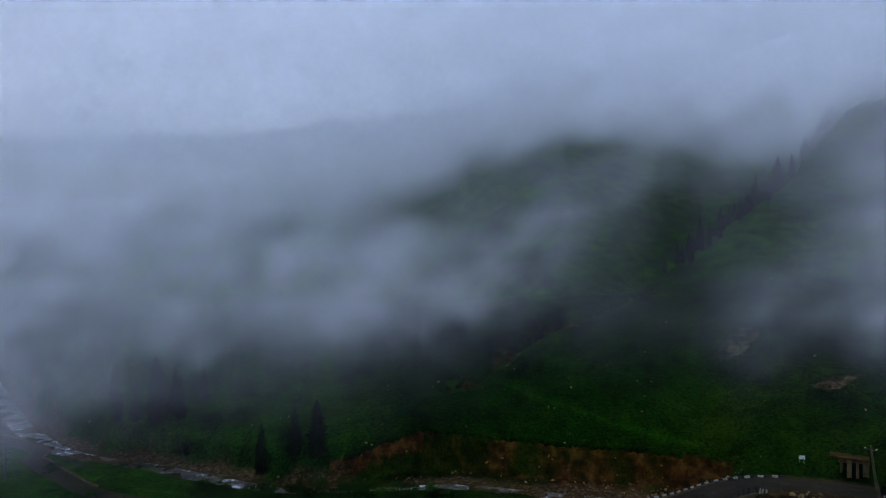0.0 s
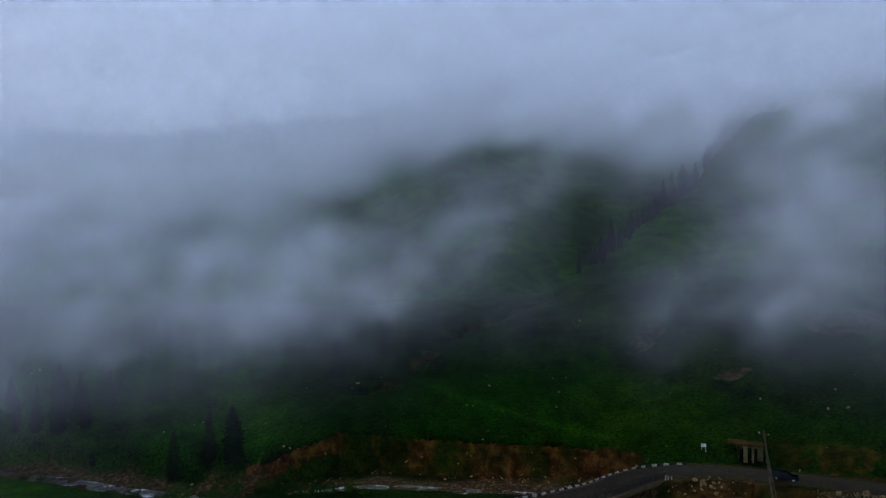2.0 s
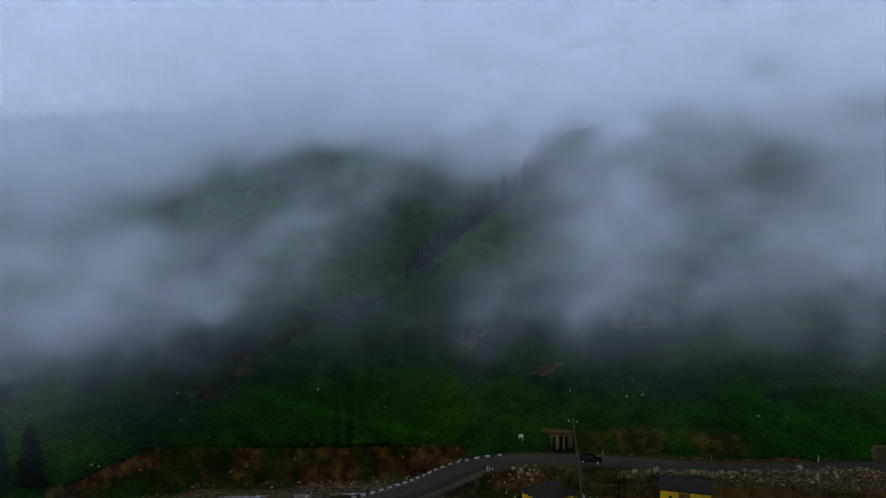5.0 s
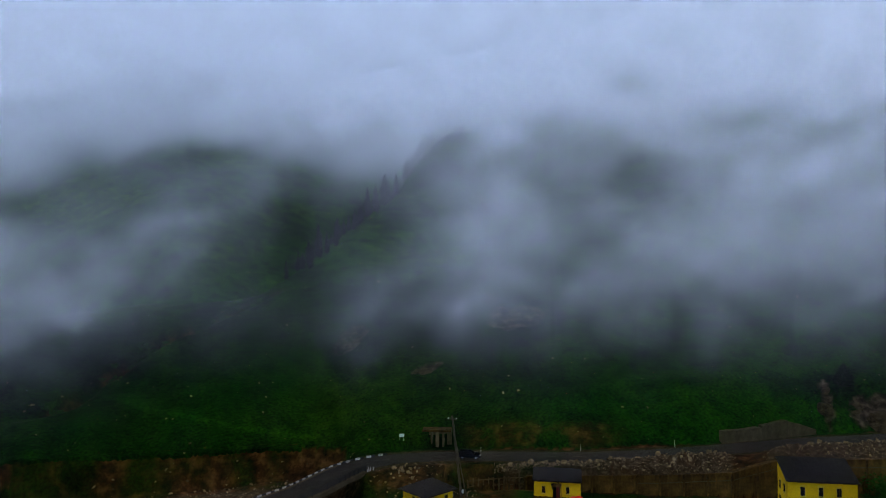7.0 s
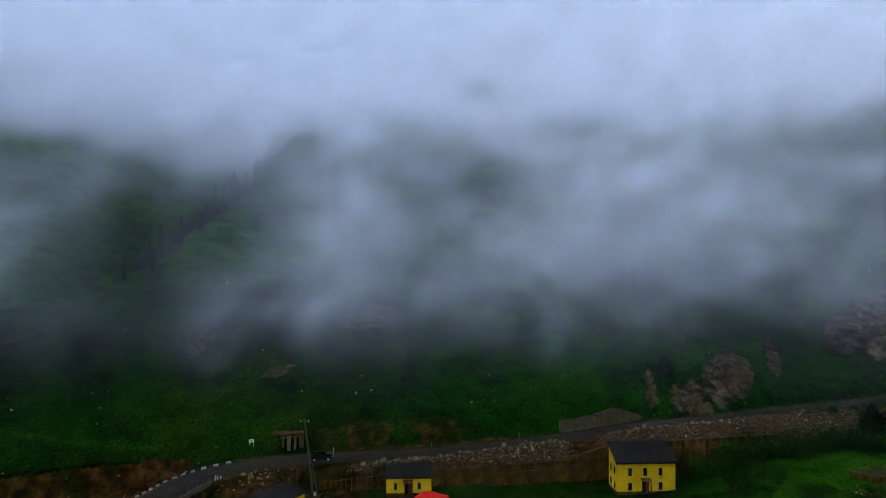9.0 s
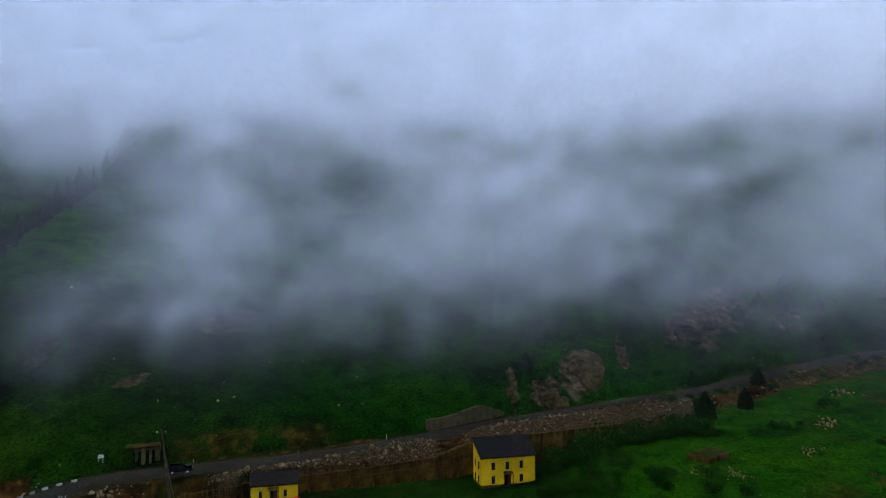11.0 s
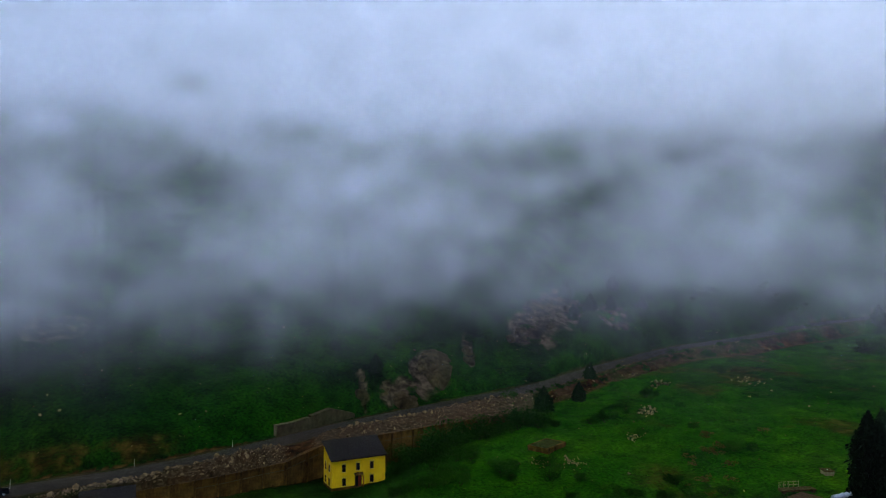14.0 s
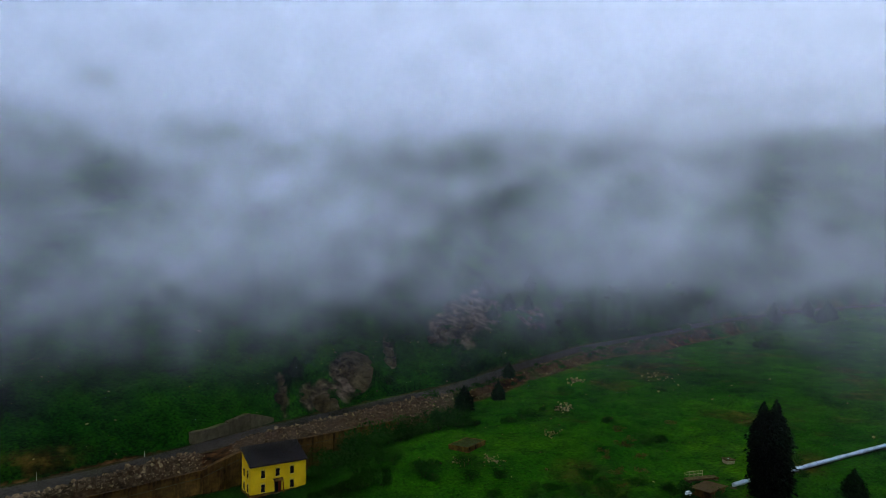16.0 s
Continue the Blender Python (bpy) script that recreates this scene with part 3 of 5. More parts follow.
# rents through which the slope shows
RENTS = [(45.5, 14, 2.4, 1.3, -25, -0.75), (54, 10.8, 3.5, 0.9, 20, -0.35), (46, 6.5, 3, 2.2, 40, -0.5), (41, 0, 4, 1.3, 55, -0.35), (40.5, 9.5, 3, 2, 30, -0.3),
         (79, 4.5, 2.6, 1.6, 20, -0.4), (75, 9.5, 3, 1.6, 30, -0.36), (85, 9, 3.5, 1.6, 0, -0.3), (72, 1.5, 4, 1.6, 35, -0.3), (99, 5, 4, 1.8, 75, -0.5),
         (19, 2.5, 4, 2, 70, -0.5), (12, 9, 5, 1.3, 10, -0.5), (-20.6, 3, 2.4, 0.8, 5, -0.6), (-2, 4.5, 5, 1.4, 20, -0.35), (31.5, 10, 2.5, 1.2, 25, -0.2)]


def front_depth(az, el):
    u, v = az / 5, el / 4
    az = az + 1.3 * fbm(u, v, 1.0, 4, 81)
    el = el + 1.5 * fbm(u + 40, v, 1.0, 4, 85)
    t = table(az, el, WEST_AZ + EAST_AZ, WEST + EAST, LEVELS)
    rise = step(4, 13, el)
    t = t * (1 - rise) + rise * (1 - 0.85 * (1 - step(-12, 25, az))) * np.interp(el, [8, 11, 13, 15, 18, 24], [1.2, 1.9, 2.6, 3.2, 2.2, 0.5])
    gain = np.ones_like(t)
    for a, e, long, wide, slant, amp in BILLOWS + RENTS:
        c, n = math.cos(radians(slant)), math.sin(radians(slant))
        p, q = (az - a) * c + (el - e) * n, (el - e) * c - (az - a) * n
        gain = gain + amp * np.exp(-(p / long) ** 2 - (q / wide) ** 2)
    # streaks that climb to the east, and small puffs
    calm = 1 - 0.8 * step(9, 13, el)
    gain *= np.exp(calm * (0.45 * fbm((az + 0.7 * el) / 6, (el - 0.5 * az) / 2.6, 1.0, 4, 88) + 0.45 * fbm(az / 2.6, el / 2.2, 1.0, 3, 92)))
    return 0.56 * (1 + 0.5 * step(8, 12, el)) * t * np.maximum(gain, 0.12) * step(-24, -20, el) * step(-76, -62, az) * (1 - step(124, 140, az)) * (1 - step(34, 45, el))


def back_depth(az, el):
    """Cloud between the spur and the mountain behind it."""
    u, v = az / 7, el / 5
    az = az + 2.0 * fbm(u + 9, v, 1.0, 3, 91)
    el = el + 2.0 * fbm(u + 70, v, 1.0, 3, 95)
    top = np.interp(az, [-30, -20, -8, 0, 5, 11, 16, 22], [1, 2.5, 4, 6.5, 8.5, 10.3, 9.6, 9])
    t = 0.75 + 0.9 * (1 - step(-14, 4, az)) + 2.0 * step(15, 20, az) + 3.2 * step(-2.5, 4.0, el - top)
    t = t * np.exp(0.7 * fbm(az / 4, el / 3, 1.0, 4, 98))
    high = step(27, 37, az)
    t = t * (1 - 0.85 * np.exp(-((az - 45.5) / 2.6) ** 2 - ((el - 13.8) / 1.5) ** 2))
    return t * step(-76, -62, az) * (1 - step(124, 140, az)) * (1 - high + high * step(10, 13.5, el)) * (1 - step(34, 45, el))


def crest_r(az):
    rf, zf = np.interp(az, FOOT_AZ, FOOT_R), np.interp(az, FOOT_AZ, FOOT_Z)
    return float((SLOPE * rf - (zf - 44)) / (SLOPE - math.tan(radians(float(np.interp(az, CREST_AZ, CREST_EL))))))


def reach_of_slope():
    """Distance to the slopes along every bearing and elevation, evened out."""
    reach = np.full(MAZ.shape, 400.0)
    for q in np.arange(400, 90, -5.0):
        gx, gy = q * np.sin(np.radians(MIST_AZ)), q * np.cos(np.radians(MIST_AZ))
        _, _, _, _, d, hill, near = smooth_ground(gx, gy)
        e = np.degrees(np.arctan2(np.maximum(np.where(d > 0, hill, near), 0) + 3 - 44, q))[:, None]
        reach = np.where(MEL <= e, q, reach)
    n = 9
    p = np.pad(reach, n, mode="edge")
    low = np.min([p[i:i + reach.shape[0], j:j + reach.shape[1]] for i in range(0, 2 * n + 1, 2) for j in range(0, 2 * n + 1, 2)], axis=0)
    p = np.pad(low, n, mode="edge")
    return np.mean([p[i:i + reach.shape[0], j:j + reach.shape[1]] for i in range(2 * n + 1) for j in range(2 * n + 1)], axis=0)


def mist_sheet(r, depth):
    r = r + 13 * np.maximum(MEL - 6, 0) ** 2 / (8 + np.maximum(MEL - 6, 0))
    a, e = np.radians(MAZ), np.radians(MEL)
    me = grid_mesh("mist_bank", np.stack([r * np.sin(a), r * np.cos(a), 44 + r * np.tan(e)], -1), M_MIST)
    me.flip_normals() if me.polygons[len(me.polygons) // 2].normal.y > 0 else None
    me.attributes.new("depth", "FLOAT", "POINT").data.foreach_set("value", depth.astype(np.float32).ravel())
    tagged(new("mist_bank", me), "soft grey cloud layer drifting along the grassy slope", "cloud", "cloud layers on the slope", "stuff")


slope_r = reach_of_slope()
in_front, behind = front_depth(MAZ, MEL), back_depth(MAZ, MEL)
for k in range(8):
    mist_sheet(slope_r * (0.88 - 0.035 * k), in_front / 8)
for far_r in range(450, 540, 10):
    mist_sheet(np.full(MAZ.shape, float(far_r)), behind / 9)


# ---------------------------------------------------------------- trees and shrubs
def spruce_mesh(h, r, seed, dense=1.0, column=1.0, mat=None):
    """Crown of a slender spruce: whorls of drooping sprays of small needle clumps."""
    rng = np.random.default_rng(seed)
    verts, faces = [], []
    z = h * 0.04
    lean = rng.uniform(-0.03, 0.03, 2)
    while z < h * 0.985:
        f = z / h
        reach = r * min(1.0, (1 - f) * column) ** 0.8 * (0.6 + 0.4 * min(1, f * 7)) * rng.uniform(0.85, 1.15)
        count = max(5, int((7 + 8 * (1 - f)) * dense))
        for q in range(count):
            a = rng.uniform(0, 2 * math.pi)
            length = max(0.15, reach * rng.uniform(0.6, 1.12))
            droop = rng.uniform(0.1, 0.45)
            for s in range(5):
                t0 = (s + 0.6) / 5
                w = length * rng.uniform(0.1, 0.2) + 0.09
                c = np.array([math.cos(a) * length * t0, math.sin(a) * length * t0, z - droop * length * t0 * t0 + rng.uniform(-0.15, 0.15)])
                u = rng.normal(size=3)
                u /= np.linalg.norm(u)
                v = np.cross(u, rng.normal(size=3))
                v /= np.linalg.norm(v) + 1e-9
                out = np.array([math.cos(a), math.sin(a), -0.5])
                b = len(verts)
                verts += [c + u * w * 0.6, c + v * w * 0.6, c - u * w * 0.5, c + out * w]
                faces += [(b, b + 1, b + 2), (b, b + 3, b + 1)]
        z += h * 0.02 / dense * rng.uniform(0.7, 1.3)
    verts = [v + np.array([lean[0] * v[2], lean[1] * v[2], 0]) for v in verts]
    return mesh_from("crown", verts, faces, mat or M_NEEDLE)


def make_spruce(h, r, seed, dense=1.0, column=1.0, mat=None):
    tree = thing("spruce", 0, 0, 0)
    part("trunk", (rod((0, 0, -0.6), (0, 0, h * 0.96), 0.018 * h, 0.004, 7), M_BARK), tree, "dark rough bark")
    part("crown", spruce_mesh(h, r, seed, dense, column, mat), tree)
    return tree


def spread_trees(kinds, spots, label, group):
    """Copies of the prototypes at (x, y, height) with a turn of their own."""
    for i, (x, y, h) in enumerate(spots):
        proto, h0 = kinds[i % len(kinds)]
        t = copy_thing(proto, pose(x, y, ground_z(x, y), 0, 0, (i * 137) % 360))
        t.scale = (h / h0,) * 3
        tagged(t, label, "tree", group)


def at(az, r):
    return r * math.sin(radians(az)), r * math.cos(radians(az))


SLIM = [(make_spruce(12, 1.5, 1, 1.2, 1.9), 12), (make_spruce(12, 1.55, 2, 1.2, 1.7), 12), (make_spruce(12, 2.0, 3, 1.3, 2.2), 12)]
BROAD = [(make_spruce(16, 2.45, 6, 2.3, 3.0), 16), (make_spruce(16, 2.4, 7, 2.3, 2.8), 16)]
WIDE = [(make_spruce(10, 3.6, 4, 1.5, 1.9, M_YOUNG), 10), (make_spruce(14, 4.6, 5, 1.6, 2.0, M_YOUNG), 14)]
rng = random.Random(5)
spread_trees(SLIM, [(-36.8, 148.8, 11.3), (-30, 149.6, 11.3), (-25, 149.6, 12.3)], "tall slender dark spruce at the foot of the grass slope", "spruces by the river")
spread_trees(SLIM, [(-77.8, 171.8, 9), (-72.7, 169.7, 11), (-67.4, 168.5, 10.6), (-61.2, 168.2, 11), (-64.5, 173, 11), (-70, 176, 12), (-58, 175, 10), (-83, 180, 10), (-56.9, 160.3, 3.4)],
             "tall spruce half hidden by mist above the river", "spruces in the mist")
RIDGE = [(18.0, 6), (18.9, 6.5), (19.8, 7), (20.6, 10), (21.2, 5.5), (22.1, 8), (22.6, 6), (23.0, 6.5), (23.8, 7), (24.5, 11.5), (25.2, 11.5), (25.9, 12.5), (26.3, 8), (26.9, 10), (27.7, 10), (28.2, 8), (28.6, 9), (29.2, 14),
         (29.5, 11), (29.9, 13), (30.2, 10), (30.6, 13.5), (31.2, 12), (32.1, 12)]
ridge_spots = []
for a, h in RIDGE:
    x, y = at(a, crest_r(a) - 2 + rng.uniform(-2, 2))
    ridge_spots.append((x, y, h * 1.15))
for k in range(34):
    a = 19.2 + 13.5 * rng.random()
    x, y = at(a, crest_r(a) - rng.uniform(-6, 16))
    ridge_spots.append((x, y, rng.uniform(4.5, 8.5)))
spread_trees(SLIM, ridge_spots, "dark pointed spruce growing along the misty ridge", "spruces on the ridge")
spread_trees(WIDE, [(172.2, 46.5, 6.6), (186.3, 40.4, 5.6), (206.7, 41.7, 5.0)], "small dark conical spruce beside the road bank", "young spruces by the road")
spread_trees(WIDE, [(343.1, -54.1, 9), (361.4, -71.6, 8), (362.7, -80.2, 10), (356, -76, 7)], "dark spruce at the far end of the meadow", "spruces on the far meadow")
spread_trees(BROAD, [(129.5, -19.6, 17.0), (130.4, -21.6, 17.4)], "large dense dark spruce standing beside the silver pipe", "spruces by the pipe")
spread_trees(WIDE[:1], [(132.4, -34.3, 5.2)], "small dark spruce in the grass below the pipe", "")
spread_trees(WIDE, [(166, 92.6, 5.5), (248, 56, 6), (258, 52, 7), (268, 46, 6), (262, 62, 8), (280, 36, 6), (285, 48, 7)], "dark spruce half hidden by mist above the road", "spruces above the road")


def leaf_verts(rng, n, rx, rz, size):
    """A shrub of small leaf clumps with gaps and an uneven outline."""
    verts, faces = [], []
    lobes = [(rng.normal(size=3) * np.array([rx * 0.45, rx * 0.45, rz * 0.2]) + np.array([0, 0, rz * 0.55]), rng.uniform(0.45, 0.8)) for _ in range(6)]
    for q in range(n):
        c0, s = lobes[q % len(lobes)]
        u = rng.normal(size=3)
        u /= np.linalg.norm(u)
        c = c0 + u * np.array([rx, rx, rz * 0.75]) * s * rng.uniform(0.55, 1.0)
        c[2] = max(c[2], -0.1)
        a, b = rng.normal(size=3), rng.normal(size=3)
        a, b = a / np.linalg.norm(a) * size * rng.uniform(0.6, 1.3), b / np.linalg.norm(b) * size * rng.uniform(0.6, 1.3)
        k = len(verts)
        verts += [c - a * 0.6, c + b * 0.6, c + a * 0.6, c - b * 0.6]
        faces += [(k, k + 1, k + 2), (k, k + 2, k + 3)]
    return verts, faces


def make_bush(rx, rz, seed, mat, n=260, size=0.3):
    b = thing("bush", 0, 0, 0)
    r = np.random.default_rng(seed)
    v, f = leaf_verts(r, n, rx, rz, size)
    part("foliage", mesh_from("foliage", v, f, mat), b)
    bm = bmesh.new()
    for k in range(4):
        a = k * 1.6 + seed
        rod((0, 0, -0.3), (math.cos(a) * rx * 0.5, math.sin(a) * rx * 0.5, rz * 0.8), 0.05, 0.015, 5, bm)
    part("stem", (bm, M_BARK), b, "thin dark stems")
    return b


BUSH = [make_bush(1.6, 1.6, 11, M_BUSH, 850, 0.17), make_bush(1.3, 1.2, 12, M_BUSH, 700, 0.15), make_bush(1.9, 2.0, 13, M_BUSH, 1000, 0.18)]
RUST = [make_bush(1.3, 0.8, 14, M_RUSTBUSH, 500, 0.12)]


def spread_bushes(kinds, spots, label, group):
    for i, (x, y, s) in enumerate(spots):
        b = copy_thing(kinds[i % len(kinds)], pose(x, y, ground_z(x, y) - 0.1, 0, 0, (i * 97) % 360))
        b.scale = (s, s, s * (0.85 + 0.3 * ((i * 7) % 5) / 5))
        tagged(b, label, "bush", group)


spots = []
for k in range(26):        # thicket before the river
    spots.append((*at(-22 + 30 * k / 33 + rng.uniform(-0.5, 0.5), rng.uniform(124, 138)), rng.uniform(0.8, 1.5)))
for k in range(10):
    spots.append((*at(-34 + 8 * rng.random(), rng.uniform(128, 142)), rng.uniform(0.8, 1.4)))
for k in range(8):         # between road and river
    spots.append((*at(-29.5 + 7 * rng.random(), rng.uniform(160, 175) - 6), rng.uniform(0.5, 0.9)))
spread_bushes(BUSH, spots, "dense dark green bush beside the river", "bushes by the river")
spots = []
for k in range(60):        # edge of the yard below the wall
    a = rng.uniform(62.5, 75)
    w = float(np.interp(a, WALL_AZ, WALL_R))
    spots.append((*at(a, w - rng.uniform(1.5, 9)), rng.uniform(0.8, 2.0)))
for k in range(30):
    spots.append((*at(rng.uniform(62.5, 76), rng.uniform(126, 142)), rng.uniform(0.7, 1.5)))
for k in range(28):
    spots.append((*at(rng.uniform(76, 97), rng.uniform(120, 133)), rng.uniform(0.5, 1.2)))
for x, y, s in ((165, 33, 1.3), (168, 30, 1.1), (160, 40, 1.0), (178, 27, 0.9), (196, 24, 1.0), (170, 10, 0.9), (158, -2, 1.5), (156, 1, 1.2), (286.5, -42.3, 2.9), (284, -40, 2.2), (147, -27, 1.2), (142, -28, 0.8), (290, -30, 1.5), (232, 6, 1.2)):
    spots.append((x, y, s))
spread_bushes(BUSH, spots, "round green bush growing in the meadow grass", "bushes in the meadow")
spots = []
for k in range(36):        # along the bank of the road
    a = rng.uniform(72, 95)
    spots.append((*at(a, float(np.interp(a, ROAD_AZ, ROAD_R)) - rng.uniform(6, 18)), rng.uniform(0.5, 1.2)))
spread_bushes(BUSH, spots, "small dark green bush on the road bank", "bushes on the road bank")
spots = []
for k in range(34):        # slope above the road
    a = rng.uniform(60, 98)
    spots.append((*at(a, float(np.interp(a, FOOT_AZ, FOOT_R)) + rng.uniform(2, 38)), rng.uniform(0.6, 1.6)))
for k in range(26):
    a = rng.uniform(1.0, 16.5)
    spots.append((*at(a, float(np.interp(a, GULLY_AZ, GULLY_R)) + rng.uniform(-2.5, 2.5)), rng.uniform(0.45, 0.95)))
for k in range(14):
    a = rng.uniform(-28, -12)
    spots.append((*at(a, float(np.interp(a, FOOT_AZ, FOOT_R)) + rng.uniform(1, 26)), rng.uniform(0.8, 1.9)))
spread_bushes(BUSH, spots, "dark scrubby bush on the steep slope", "bushes on the slope")
spread_bushes(RUST, [(*at(rng.uniform(86, 92), rng.uniform(128, 175)), rng.uniform(0.6, 1.1)) for k in range(14)], "low reddish brown scrub in the meadow", "reddish scrub")


def scatter_stuff(name, count, place, shape, mat, label, category):
    """Many small clumps as one mesh."""
    r = np.random.default_rng(len(name) * 31 + count)
    pts = place(r, count)
    z = ground_of(pts[:, 0], pts[:, 1])
    verts, faces = [], []
    for (x, y), h in zip(pts, z):
        v, f = shape(r)
        k = len(verts)
        verts += [(p[0] + x, p[1] + y, p[2] + h) for p in v]
        faces += [tuple(i + k for i in q) for q in f]
    return tagged(new(name, mesh_from(name, verts, faces, mat)), label, category, kind="stuff")


def tuft(r):
    s, out, faces = r.uniform(0.12, 0.34), [], []
    for k in range(5):
        a = r.uniform(0, 6.28)
        c = np.array([math.cos(a), math.sin(a)]) * s * 0.6
        w = np.array([-math.sin(a), math.cos(a)]) * s * 0.35
        b = len(out)
        out += [(c[0] * 0.3 - w[0], c[1] * 0.3 - w[1], -0.05), (c[0] * 0.3 + w[0], c[1] * 0.3 + w[1], -0.05), (c[0] * 1.3, c[1] * 1.3, s * r.uniform(0.5, 1.0))]
        faces.append((b, b + 1, b + 2))
    return out, faces


def on_meadow(r, n):
    a, d = r.uniform(60, 108, n), 118 + 190 * r.random(n) ** 1.6
    keep = d < np.interp(a, ROAD_AZ, ROAD_R) - 8
    keep &= ~((a < 72) & (d > np.interp(a, WALL_AZ, WALL_R) - 1))
    a, d = np.radians(a[keep]), d[keep]
    return np.stack([d * np.sin(a), d * np.cos(a)], 1)


def on_slope(r, n):
    a = r.uniform(-28, 98, n)
    d = np.interp(a, FOOT_AZ, FOOT_R) + 2 + 75 * r.random(n) ** 1.5
    keep = vnoise(d * np.sin(np.radians(a)) / 14, d * np.cos(np.radians(a)) / 14, 5) + vnoise(d * np.sin(np.radians(a)) / 5, d * np.cos(np.radians(a)) / 5, 6) > -0.15
    a, d = np.radians(a[keep]), d[keep]
    return np.stack([d * np.sin(a), d * np.cos(a)], 1)


M_TUFT = simple("grass_tufts", (0.0128, 0.054, 0.002), (0.04, 0.099, 0.005), 0.12, 0.95, 0, 0.0, 12)
M_SLOPETUFT = simple("coarse_grass", (0.0042, 0.0255, 0.00105), (0.014, 0.0425, 0.0021), 0.12, 0.95, 0, 0.0, 12)
scatter_stuff("meadow_grass", 4500, on_meadow, tuft, M_TUFT, "tufts of wet green meadow grass", "grass")
scatter_stuff("slope_grass", 2500, on_slope, tuft, M_SLOPETUFT, "coarse tufts of grass on the slope", "grass")


# ---------------------------------------------------------------- buildings
def window(parent, x, z, w, h, turn=0, y=0.0, arch=True):
    """A deep-set window with pale surround, dark pane and sill; parent-space wall plane at y."""
    win = part("window", (box(w + 0.14, 0.08, h + 0.14, 0, -0.02, -0.07), M_TRIM), parent, "", pose(x, y, z, 0, 0, turn) if not turn else pose(x, y, z, 0, 0, turn))
    part("pane", (box(w, 0.05, h, 0, -0.085, 0), M_GLASS), win, "dark glass pane")
    bm = box(0.06, 0.05, h, 0, -0.11, 0)
    box(w, 0.05, 0.06, 0, -0.112, h * 0.62, bm=bm)
    part("glazing_bar", (bm, M_WOOD), win)
    part("sill", (box(w + 0.3, 0.16, 0.08, 0, -0.08, -0.15), M_TRIM), win)
    if arch:
        bm = bmesh.new()
        for k in range(7):
            a = math.pi * (k + 0.5) / 7
            box(0.2, 0.1, 0.1, math.cos(a) * (w / 2 + 0.04), -0.05, h + 0.03 + math.sin(a) * 0.2, bm=bm)
        part("lintel", (bm, M_TRIM), win)
    return win


def prism(points, depth_from, depth_to):
    """A plate in the xz plane, from y = depth_from to depth_to."""
    bm = bmesh.new()
    a = [bm.verts.new((x, depth_from, z)) for x, z in points]
    b = [bm.verts.new((x, depth_to, z)) for x, z in points]
    bm.faces.new(a)
    bm.faces.new(b[::-1])
    for i in range(len(a)):
        j = (i + 1) % len(a)
        bm.faces.new((a[j], a[i], b[i], b[j]))
    bmesh.ops.recalc_face_normals(bm, faces=bm.faces)
    return bm


def side_prism(points, x0, x1):
    """A plate in the yz plane, from x0 to x1."""
    bm = bmesh.new()
    a = [bm.verts.new((x0, y, z)) for y, z in points]
    b = [bm.verts.new((x1, y, z)) for y, z in points]
    bm.faces.new(a)
    bm.faces.new(b[::-1])
    for i in range(len(a)):
        j = (i + 1) % len(a)
        bm.faces.new((a[j], a[i], b[i], b[j]))
    bmesh.ops.recalc_face_normals(bm, faces=bm.faces)
    return bm


